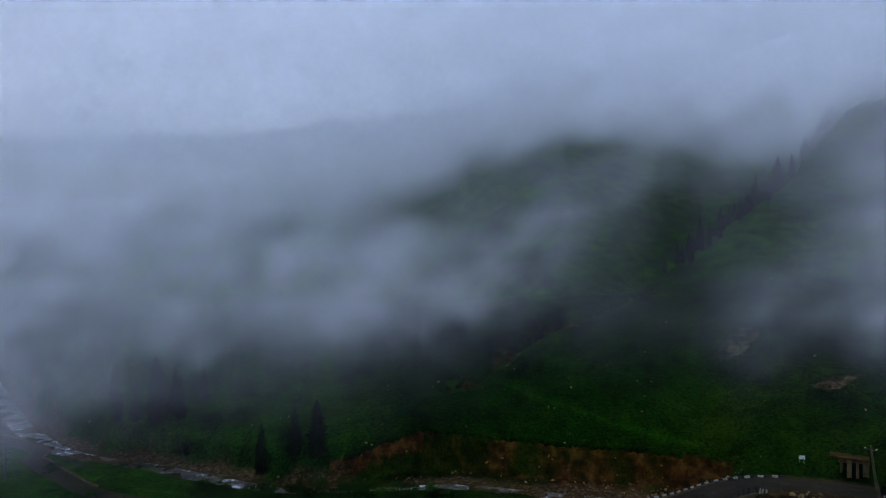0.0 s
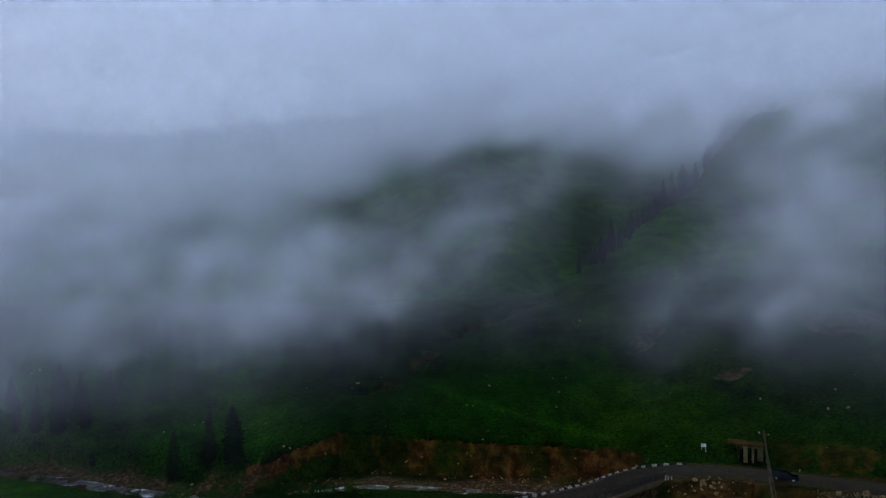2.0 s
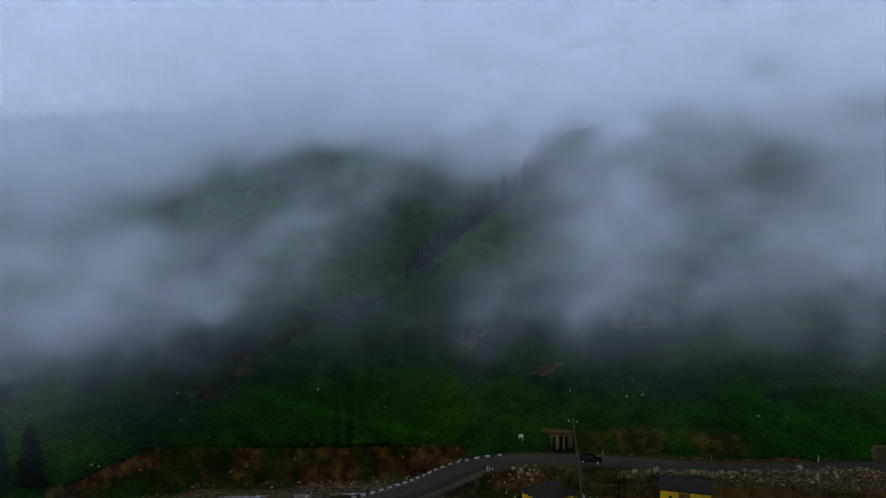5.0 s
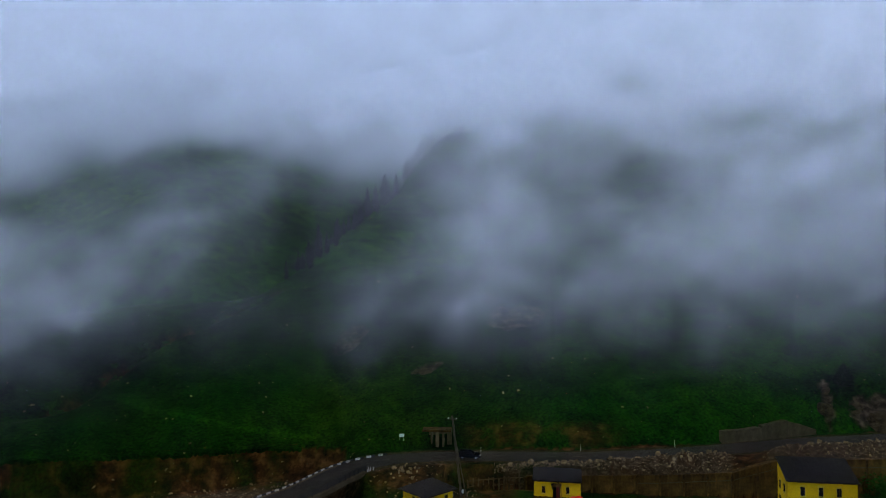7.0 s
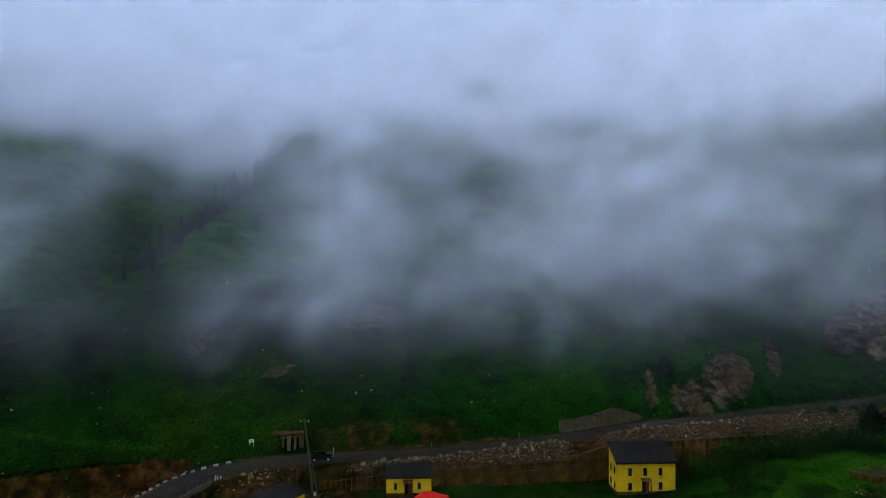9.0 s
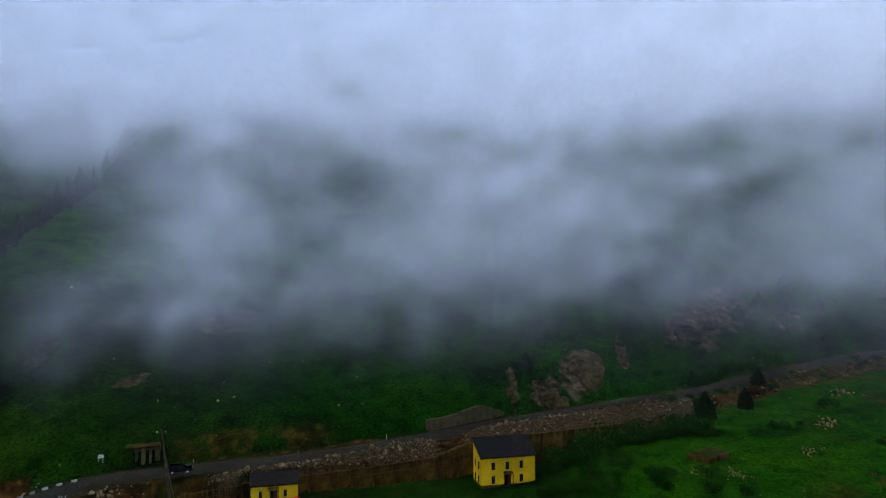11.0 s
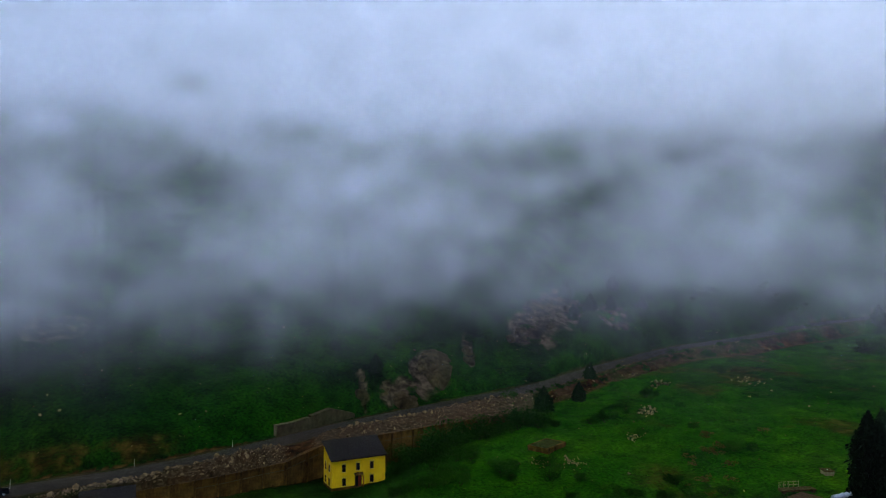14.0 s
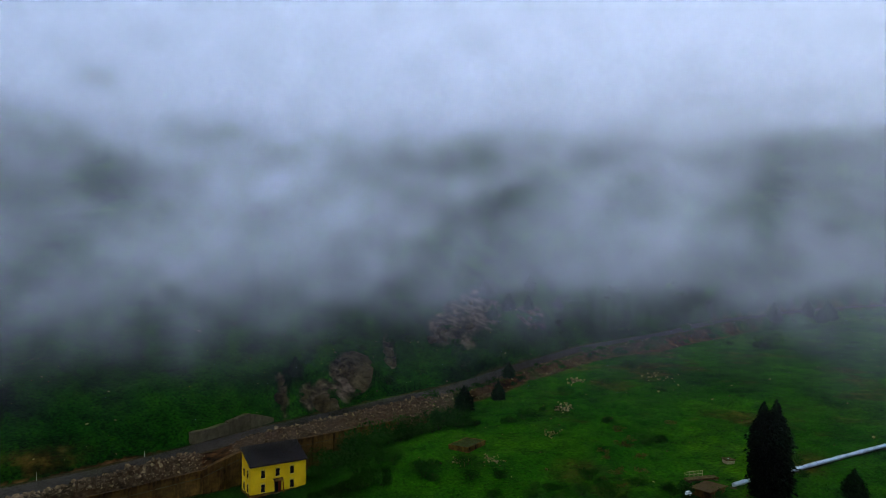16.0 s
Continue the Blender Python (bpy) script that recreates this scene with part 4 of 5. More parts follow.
def lean_roof_house(name, x, y, z, turn, w, d, h, rise, label, windows, door_x, side_windows=(), plinth=0.5):
    """A yellow house with one roof slope that rises to the back; its front's left corner stands at x, y."""
    house = thing(name, x, y, z, turn, label, "house")
    part("wall", (side_prism([(0, -plinth), (d, -plinth), (d, h + rise), (0, h)], 0, w), M_YELLOW), house, "yellow plastered walls")
    part("plinth", (box(w + 0.12, d + 0.12, plinth + 0.35, w / 2, d / 2, -plinth - 0.05), M_BROWNWALL), house, "dark stained base")
    slope = rise / d
    o = 0.35
    roof = part("roof", (side_prism([(-o, h - o * slope + 0.02), (d + o, h + rise + o * slope + 0.02), (d + o, h + rise + o * slope + 0.2), (-o, h - o * slope + 0.2)], -0.3, w + 0.3), M_ROOF), house, "dark sheet metal roof")
    bm = bmesh.new()
    for k in range(int(w / 0.55)):
        xx = -0.2 + k * 0.55
        a = [bm.verts.new(v) for v in ((xx, -o, h - o * slope + 0.2), (xx + 0.05, -o, h - o * slope + 0.2), (xx + 0.05, d + o, h + rise + o * slope + 0.2), (xx, d + o, h + rise + o * slope + 0.2))]
        b = [bm.verts.new(v.co + Vector((0, 0, 0.045))) for v in a]
        bm.faces.new(b)
        for i in range(4):
            bm.faces.new((a[i], a[(i + 1) % 4], b[(i + 1) % 4], b[i]))
    part("seams", (bm, M_ROOF), roof)
    part("gutter", (box(w + 0.6, 0.12, 0.12, w / 2, -o - 0.06, h - o * slope - 0.02), M_BROWNWALL), house, "dark rain gutter")
    for wx, wz, ww, wh in windows:
        window(house, wx, wz, ww, wh)
    for wy, wz, ww, wh in side_windows:
        window(house, 0.0, wz, ww, wh, -90, wy)
    dw, dh = 1.2, 2.1
    door = part("door", (box(dw + 0.2, 0.12, dh + 0.1, 0, -0.03, 0), M_WOOD), house, "dark wooden door", pose(door_x, 0, 0.05))
    part("door_leaf", (box(dw * 0.46, 0.06, dh - 0.1, dw * 0.24, -0.12, 0.05), M_REDWOOD), door, "red painted door leaf")
    part("door_leaf", (box(dw * 0.46, 0.06, dh - 0.1, -dw * 0.24, -0.12, 0.05), M_GLASS), door)
    canopy = part("canopy", (side_prism([(-0.95, 0), (0, 0.32), (0, 0.42), (-0.95, 0.1)], -0.95, 0.95), M_BROWNWALL), house, "brown sloping door canopy", pose(door_x, 0, dh + 0.3))
    part("bracket", (rod((-0.8, 0, -0.6), (-0.8, -0.75, 0.08), 0.04), M_WOOD), canopy)
    part("bracket", (rod((0.8, 0, -0.6), (0.8, -0.75, 0.08), 0.04), M_WOOD), canopy)
    part("post", (box(0.16, 0.16, 2.2, 0.85, -0.9, 0), M_REDWOOD), canopy, "red wooden post", pose(0, 0, -dh - 0.3))
    part("step", (box(2.0, 0.8, 0.3, door_x, -0.45, -0.3), M_CONCRETE), house)
    return house


TURN = -39.6
lean_roof_house("yellow_house", 114.2, 73.4, 0.0, TURN, 11.3, 5.4, 5.75, 2.35, "two-storey yellow plastered house with dark metal roof below the wall",
                [(2.45, 3.25, 0.72, 1.45), (5.4, 3.25, 0.72, 1.45), (8.35, 3.25, 0.72, 1.45), (2.45, 0.55, 0.72, 1.45), (8.35, 0.55, 0.72, 1.45)], 5.45,
                [(1.5, 3.25, 0.7, 1.4), (3.8, 3.25, 0.7, 1.4), (1.5, 0.55, 0.7, 1.4), (3.8, 0.55, 0.7, 1.4)])
hx, hy = at(38.4, 130.5)
lean_roof_house("yellow_house", hx, hy, 0.15, -40, 8.5, 4.0, 3.2, 0.95, "small single-storey yellow house with dark brown roof by the rubble",
                [(1.75, 1.0, 0.55, 1.2), (6.2, 1.0, 0.55, 1.2)], 4.1, (), 1.8)


def hip_house(x, y, z, turn):
    house = thing("yellow_house", x, y, z, turn, "small yellow house with black hipped roof beside the pole", "house")
    w, d, h = 6.6, 6.2, 4.0
    part("wall", (box(w, d, h + 0.6, 0, 0, -0.6), M_YELLOW), house, "yellow plastered walls")
    bm = bmesh.new()
    o = 0.75
    e = [bm.verts.new(p) for p in ((-w / 2 - o, -d / 2 - o, h - 0.05), (w / 2 + o, -d / 2 - o, h - 0.05), (w / 2 + o, d / 2 + o, h - 0.05), (-w / 2 - o, d / 2 + o, h - 0.05))]
    low = [bm.verts.new(v.co - Vector((0, 0, 0.14))) for v in e]
    r = [bm.verts.new(p) for p in ((-1.2, 0.5, h + 1.5), (1.6, 0.5, h + 1.5))]
    for f in ((e[0], e[1], r[1], r[0]), (e[1], e[2], r[1]), (e[2], e[3], r[0], r[1]), (e[3], e[0], r[0]), low[::-1]):
        bm.faces.new(f)
    for i in range(4):
        bm.faces.new((low[i], low[(i + 1) % 4], e[(i + 1) % 4], e[i]))
    part("roof", (bm, M_ROOF), house, "black sheet metal hipped roof")
    window(house, -1.6, 1.9, 0.7, 1.3, 0, -d / 2)
    window(house, 1.6, 1.9, 0.7, 1.3, 0, -d / 2)
    window(house, -w / 2, 1.9, 0.7, 1.3, -90, 0.0)
    return house


hx, hy = at(29.7, 127.0)
hip_house(hx, hy, -1.35, 12)


def gazebo(x, y, z):
    g = thing("canvas_gazebo", x, y, z, 20, "bright red canvas gazebo roof on four thin posts", "gazebo")
    bm = bmesh.new()
    s, h = 2.6, 2.3
    c = [bm.verts.new(p) for p in ((-s, -s, h), (s, -s, h), (s, s, h), (-s, s, h))]
    q = [bm.verts.new((v.co.x, v.co.y, h - 0.3)) for v in c]
    mid = [bm.verts.new((v.co.x * 0.45, v.co.y * 0.45, h + 0.62)) for v in c]
    top = bm.verts.new((0, 0, h + 1.3))
    for i in range(4):
        j = (i + 1) % 4
        bm.faces.new((q[i], q[j], c[j], c[i]))
        bm.faces.new((c[i], c[j], mid[j], mid[i]))
        bm.faces.new((mid[i], mid[j], top))
    part("canopy", (bm, M_RED), g, "red canvas canopy")
    for sx in (-1, 1):
        for sy in (-1, 1):
            part("post", (rod((sx * s * 0.96, sy * s * 0.96, -0.1), (sx * s * 0.96, sy * s * 0.96, h), 0.05), M_STEEL), g)


gx, gy = at(42.0, 123.5)
gazebo(gx, gy, ground_z(gx, gy))


# ---------------------------------------------------------------- walls
def wall_panels():
    """The stained retaining wall below the rubble, panel by panel."""
    wall = tagged(new("wall_retaining"), "long stained brown concrete retaining wall with panel joints", "wall", kind="structure")
    az = list(np.arange(37.75, 70.0, 1.75))
    for k, (a0, a1) in enumerate(zip(az, az[1:])):
        r0, r1 = np.interp(a0, WALL_AZ, WALL_R), np.interp(a1, WALL_AZ, WALL_R)
        z0, z1 = np.interp(a0, WALL_AZ, WALL_Z), np.interp(a1, WALL_AZ, WALL_Z)
        (x0, y0), (x1, y1) = at(a0, r0), at(a1, r1)
        length = math.hypot(x1 - x0, y1 - y0)
        base = min(ground_z(*at(a0, r0 - 1.2)), ground_z(*at(a1, r1 - 1.2))) - 0.8
        me = prism([(0.03, base), (length - 0.03, base), (length - 0.03, z1 + 0.25), (0.03, z0 + 0.25)], 0.0, 1.5)
        m = pose(x0, y0, 0, 0, 0, math.degrees(math.atan2(y1 - y0, x1 - x0)))
        panel = part("panel", (me, M_BROWNWALL), wall, "", m)
        if k > 4:
            part("ledge", (prism([(0.03, z0 - 1.15), (length - 0.03, z1 - 1.15), (length - 0.03, z1 - 1.02), (0.03, z0 - 1.02)], -0.05, 0.3), M_CONCRETE), panel, "pale cracked ledge line")
        part("pilaster", (box(0.34, 0.3, max(z0 + 0.3 - base, 0.5), 0, -0.1, base), M_BROWNWALL), panel)
        part("coping", (prism([(0, z0 + 0.25), (length, z1 + 0.25), (length, z1 + 0.42), (0, z0 + 0.42)], -0.12, 0.5), M_BROWNWALL), panel)


wall_panels()


def post_wall():
    """Old timber posts that hold back the rubble."""
    fence = thing("timber_revetment", *at(36, 136.3), 0, 0, "row of old dark timber posts holding back rubble", "fence")
    inv = fence.matrix_world.inverted()
    prev = None
    for k, a in enumerate(np.arange(33.0, 37.8, 0.42)):
        r = float(np.interp(a, WALL_AZ, WALL_R)) - 0.35
        x, y = at(a, r)
        top = float(np.interp(a, WALL_AZ, WALL_Z)) + 0.3
        part("post", (rod((0, 0, -0.8), (0.04 * ((k * 7) % 5 - 2), 0, top + 0.15 * ((k * 5) % 3)), 0.17, 0.14, 7), M_WOOD), fence, "", inv @ pose(x, y, 0))
        if prev:
            b = rod((prev[0], prev[1], prev[2]), (x, y, top - 0.1), 0.12, 0.12, 6)
            bm = b
            bm.transform(inv)
            part("rail", (bm, M_WOOD), fence)
            plate = rod((prev[0], prev[1], prev[2] - 1.2), (x, y, top - 1.3), 0.09, 0.09, 6)
            plate.transform(inv)
            part("rail", (plate, M_WOOD), fence)
        prev = (x, y, top - 0.1)


post_wall()


def slope_wall():
    """Grey concrete wall at the foot of the slope, in two stepped lengths."""
    wall = tagged(new("wall_slope"), "grey concrete retaining wall holding the slope above the road", "wall", kind="structure")
    runs = [((127.2, 96.4), (136.2, 93.3), 2.5, 2.6), ((136.2, 93.3), (142, 91.2), 3.0, 3.6), ((142, 91.2), (148.2, 88.6), 3.5, 1.2)]
    for (x0, y0), (x1, y1), h0, h1 in runs:
        length = math.hypot(x1 - x0, y1 - y0)
        z0, z1 = ground_z(x0, y0), ground_z(x1, y1)
        rim = [(length * (1 - k / 12) - 0.02, (z1 + h1) * (1 - k / 12) + (z0 + h0) * k / 12 + 0.3 * float(vnoise(np.array([x0 + k * 0.7]), np.array([y0]), 5)[0])) for k in range(13)]
        bm = prism([(0.02, z0 - 1), (length - 0.02, z1 - 1)] + [(max(px, 0.02), pz) for px, pz in rim], 0, 1.4)
        part("slab", (bm, M_CONCRETE), wall, "", pose(x0, y0, 0, 0, 0, math.degrees(math.atan2(y1 - y0, x1 - x0))))


slope_wall()


# ---------------------------------------------------------------- road furniture and bridge
def frame_at(k, off=0.0):
    """Place, height and heading of the road line at index k, shifted to its left by off."""
    d = ROAD[min(k + 1, len(ROAD) - 1)] - ROAD[max(k - 1, 0)]
    a = math.atan2(d[1], d[0])
    return ROAD[k, 0] - math.sin(a) * off, ROAD[k, 1] + math.cos(a) * off, ROAD[k, 2], math.degrees(a)


road_az = np.degrees(np.arctan2(ROAD[:, 0], ROAD[:, 1]))
road_s = np.concatenate([[0], np.cumsum(np.hypot(np.diff(ROAD[:, 0]), np.diff(ROAD[:, 1])))])


def along(s, off=0.0):
    x, y, z = (float(np.interp(s, road_s, ROAD[:, i])) for i in range(3))
    x2, y2 = (float(np.interp(s + 0.5, road_s, ROAD[:, i])) for i in range(2))
    a = math.atan2(y2 - y, x2 - x)
    return x - math.sin(a) * off, y + math.cos(a) * off, z, math.degrees(a)


def s_of(az):
    return float(np.interp(az, road_az, road_s))


def kerb_blocks():
    s, k = s_of(13), 0
    end = s_of(26.6)
    light = part("block", (box(1.0, 0.28, 0.4, bevel=0.04), M_WORNWHITE))
    dark = part("block", (box(0.84, 0.28, 0.4, bevel=0.04), M_BLACK))
    while s < end:
        length = 1.04 if k % 2 == 0 else 0.88
        x, y, z, a = along(s + length / 2, 3.75)
        b = new("guard_block", (light if k % 2 == 0 else dark).data)
        b.matrix_world = pose(x, y, z - 0.05, 0, 0, a)
        tagged(b, "white painted concrete guard block on the road edge" if k % 2 == 0 else "black painted concrete guard block on the road edge", "barrier", "striped guard blocks")
        s, k = s + length + 0.02, k + 1
    bpy.data.objects.remove(light)
    bpy.data.objects.remove(dark)


kerb_blocks()


def low_kerb():
    """A pale raised kerb along the river side of the road."""
    kerb = thing("road_kerb", *along(s_of(-30), 2.25)[:3], 0, "long pale concrete kerb along the river side of the road", "kerb")
    inv = kerb.matrix_world.inverted()
    s = s_of(-36)
    while s < s_of(-26.5):
        x, y, z, a = along(s + 1.2, 2.25)
        part("kerb_stone", (box(2.34, 0.26, 0.62, 0, 0, -0.25, 0.03), M_PALECONCRETE), kerb, "", inv @ pose(x, y, z, 0, 0, a))
        s += 2.4


low_kerb()


def dashes():
    me = bpy.data.meshes.new("dash")
    bm = box(2.2, 0.14, 0.012)
    bm.to_mesh(me)
    bm.free()
    me.materials.append(M_PAINT)
    s = s_of(14)
    while s < s_of(80):
        x, y, z, a = along(s)
        part("lane_mark", me, road, "", pose(x, y, z + 0.066, 0, 0, a))
        s += 5.5


dashes()


def bridge():
    x, y, z, a = along(s_of(20.5))
    b = thing("road_bridge", x, y, z, a, "short concrete road bridge with metal railing over the river", "bridge")
    s0 = s_of(20.5)
    inv = b.matrix_world.inverted()
    spans = np.arange(s_of(16.5), s_of(23.7), 1.8)
    for lo, hi in zip(spans, spans[1:]):
        for off, name in ((-3.75, "edge_beam"), (3.6, "edge_beam")):
            p, q = along(lo, off), along(hi, off)
            length = math.hypot(q[0] - p[0], q[1] - p[1])
            m = inv @ pose(p[0], p[1], p[2], 0, 0, math.degrees(math.atan2(q[1] - p[1], q[0] - p[0])))
            part(name, (box(length, 0.7, 0.75, length / 2, 0, -0.62), M_CONCRETE), b, "pale concrete edge beam", m)
    for lo in spans:
        p = along(lo, -3.75)
        part("railing_post", (box(0.12, 0.12, 1.1, 0, 0, 0.1), M_BLACK), b, "", inv @ pose(p[0], p[1], p[2], 0, 0, p[3]))
    for h in (0.45, 0.8, 1.12):
        for lo, hi in zip(spans, spans[1:]):
            p, q = along(lo, -3.75), along(hi, -3.75)
            bm = rod((p[0], p[1], p[2] + h), (q[0], q[1], q[2] + h), 0.05, 0.05, 6)
            bm.transform(inv)
            part("rail", (bm, M_BLACK), b)
    for s, sg in ((spans[0] - 0.8, -1), (spans[-1] + 0.6, 1)):
        p = along(s, 0)
        part("abutment", (box(1.8, 8.2, 5.6, 0, 0, -5.9, 0.1), M_CONCRETE), b, "grey concrete abutment", inv @ pose(p[0], p[1], p[2], 0, 0, p[3]))
    p, q = along(spans[0], 0), along(spans[-1], 0)
    length = math.hypot(q[0] - p[0], q[1] - p[1])
    part("deck", (box(length, 7.0, 0.6, length / 2, 0, -0.68), M_CONCRETE), b, "", inv @ pose(p[0], p[1], p[2], 0, 0, math.degrees(math.atan2(q[1] - p[1], q[0] - p[0]))))
    for k in range(3):
        p = along(spans[-1] + 0.7 + k * 0.8, -3.9)
        part("end_post", (box(0.2, 0.18, 0.95 - 0.2 * k, 0, 0, -0.1, 0.03), M_WORNWHITE), b, "white painted end post", inv @ pose(p[0], p[1], p[2], 0, 12, p[3]))


bridge()


def signboard():
    x, y = 69.9, 134.3
    s = thing("signboard", x, y, ground_z(x, y), -28, "small white signboard on two posts in the grass", "sign")
    part("board", (box(1.0, 0.06, 0.62, 0, 0, 0.85, 0.02), M_WHITE), s, "white board")
    part("post", (rod((-0.4, 0.05, -0.3), (-0.4, 0.05, 1.4), 0.04), M_STEEL), s)
    part("post", (rod((0.4, 0.05, -0.3), (0.4, 0.05, 1.4), 0.04), M_STEEL), s)
    part("lettering", (box(0.8, 0.012, 0.08, 0, -0.036, 1.2), M_POLE), s, "grey unreadable lettering")
    part("lettering", (box(0.6, 0.012, 0.08, 0, -0.036, 1.0), M_POLE), s)


signboard()


def shelter():
    x0, y0 = 74.1, 130.6
    z = ground_z(76.5, 128.8)
    s = thing("concrete_shelter", x0, y0, z + 0.25, -33, "ruined grey concrete roadside shelter with flat roof and piers", "shelter")
    part("roof_slab", (box(6.3, 3.2, 0.4, 2.2, 0.6, 2.3, 0.08), M_BROWNWALL), s, "thick weathered roof slab")
    part("back_wall", (box(5.0, 0.4, 3.4, 2.9, 1.9, -1.0), M_CONCRETE), s)
    part("pier", (box(0.75, 0.7, 3.4, 2.3, -0.5, -1.0, 0.05), M_PALECONCRETE), s, "pale worn concrete pier")
    part("pier", (box(0.45, 0.7, 3.4, 3.6, -0.5, -1.0, 0.05), M_PALECONCRETE), s, "pale worn concrete pier")
    part("side_wall", (box(1.0, 2.4, 3.4, 4.9, 0.7, -1.0, 0.05), M_CONCRETE), s)
    part("side_wall", (box(0.4, 2.0, 3.4, 1.0, 0.9, -1.0, 0.04), M_CONCRETE), s)


shelter()


def utility_pole(x, y, height, lean_to, label):
    p = thing("utility_pole", x, y, ground_z(x, y) - 0.3, -30, label, "pole")
    top = Vector((lean_to, 0, height))
    part("mast", (rod((0, 0, 0), top, 0.25, 0.17, 10), M_POLE), p, "weathered grey mast")
    part("strut", (rod((0.95, 0, 0), top * 0.83, 0.13, 0.1, 8), M_POLE), p)
    arm = part("crossarm", (box(1.7, 0.12, 0.12, 0, 0, 0), M_POLE), p, "", pose(top.x, 0, height - 0.7, 0, 5, 0))
    for k in (-0.75, 0, 0.75):
        part("insulator", (rod((k, 0, 0.12), (k, 0, 0.36), 0.06, 0.045, 8), M_WHITE), arm, "white ceramic insulator")
    part("box", (box(0.4, 0.3, 0.6, 0.2, -0.2, 1.2, 0.03), M_STEEL), p, "grey meter box")
    return p


utility_pole(70.2, 110.3, 15.6, -1.75, "tall leaning grey utility pole beside the black-roofed house")
px, py = -84.5, 138.8
pyl = thing("utility_pole", px, py, ground_z(px, py), 15, "dark pole with several short crossarms beside the road", "pole")
part("mast", (rod((0, 0, -0.4), (0, 0, 7.5), 0.16, 0.11), M_BLACK), pyl)
for z in (3.4, 4.6, 5.8, 6.8):
    part("crossarm", (box(1.9, 0.12, 0.12, 0, 0, z), M_BLACK), pyl)

for k, (x, y) in enumerate(((81.7, 121.0), (99, 109.5), (117, 100.5))):
    m = thing("marker_post", x, y, ground_z(x, y), 0, "thin white marker post at the road edge", "post", "marker posts")
    part("shaft", (rod((0, 0, -0.2), (0, 0, 1.4), 0.035, 0.03), M_WORNWHITE), m)
    part("band", (rod((0, 0, 1.15), (0, 0, 1.3), 0.042), M_BLACK), m)


def car():
    x, y, z, a = along(s_of(33.1), -1.6)
    c = thing("car", x, y, z + 0.05, a, "dark blue estate car driving along the asphalt road", "car")
    part("body", (side_prism([(-0.88, 0.35), (0.88, 0.35), (0.9, 0.6), (0.86, 0.95), (-0.86, 0.95), (-0.9, 0.6)], -2.2, 2.2), M_CAR), c)
    bm = bmesh.new()
    lo = [bm.verts.new(v) for v in ((-2.1, -0.82, 0.95), (1.15, -0.82, 0.95), (1.15, 0.82, 0.95), (-2.1, 0.82, 0.95))]
    hi = [bm.verts.new(v) for v in ((-1.8, -0.66, 1.5), (0.35, -0.66, 1.5), (0.35, 0.66, 1.5), (-1.8, 0.66, 1.5))]
    for i in range(4):
        j = (i + 1) % 4
        bm.faces.new((lo[i], lo[j], hi[j], hi[i]))
    bm.faces.new(hi)
    part("cabin", (bm, M_GLASS), c, "dark tinted windows")
    part("car_roof", (box(2.2, 1.36, 0.05, -0.72, 0, 1.5, 0.02), M_CAR), c)
    for sx in (-1.35, 1.4):
        for sy in (-0.85, 0.85):
            w = part("wheel", (rod((sx, sy - 0.1, 0.33), (sx, sy + 0.1, 0.33), 0.33, 0.33, 14), M_TYRE), c)
            part("rim", (rod((sx, sy - 0.115, 0.33), (sx, sy + 0.115, 0.33), 0.19, 0.19, 10), M_STEEL), w)
    for sy in (-0.62, 0.62):
        part("headlight", (box(0.06, 0.34, 0.14, 2.2, sy, 0.68, 0.02), M_WHITE), c)
        part("tail_light", (box(0.06, 0.3, 0.16, -2.2, sy, 0.7, 0.02), M_REDWOOD), c)


car()


# ---------------------------------------------------------------- rock faces
def outcrop(x, y, w, d, h, turn, seed, label, lift=0.0, tilt=20, lumps=0.3):
    bm = bmesh.new()
    bmesh.ops.create_icosphere(bm, subdivisions=5, radius=1.0)
    off = Vector((seed * 7.3, seed * 3.1, 0))
    for v in bm.verts:
        c = v.co.copy()
        n = noise.fractal(c * 1.1 + off, 1.0, 2.0, 4) * lumps + noise.ridged_multi_fractal(c * 2.4 + off, 1.0, 2.0, 5, 1.0, 2.0) * 0.1
        v.co = Vector((c.x * w / 2, c.y * d / 2, c.z * h / 2)) * (0.92 + n)
    ob = part("rock_outcrop", (bm, M_CLIFF))
    ob.matrix_world = pose(x, y, ground_z(x, y) + h * 0.36 + lift, tilt, 0, turn)
    return tagged(ob, label, "rock")


# low ribs of rock that break through the bare faces, lying along the slope
ribs = random.Random(21)
for k, (a, c, wa, wr, sl) in enumerate(SCARS[:8]):
    if k == 0:
        continue
    for q in range(4 if wr > 10 else 2):
        dr = ribs.uniform(-0.7, 0.7) * wr
        x, y = at(a + sl * dr + ribs.uniform(-0.6, 0.6) * wa, c + dr)
        size = ribs.uniform(0.7, 1.3)
        outcrop(x, y, 2.6 * size, 3.6 * size, 2.2 * size, -a + ribs.uniform(-30, 30), k * 5 + q, "rough brown rock rib in the bare slope", -1.0 * size)
outcrop(183.6, 84.2, 12.0, 19, 5.6, -58, 90, "large rounded bare brown rock face in the slope", -2.7, 23, 0.34)
outcrop(163.5, 82.6, 7, 7, 3.0, -60, 91, "low broken brown rock face above the road", -1.4, 20, 0.4)
outcrop(85.5, 152.0, 5.5, 3, 1.8, -30, 70, "flat grey rock ledge in the grass slope", -0.75)


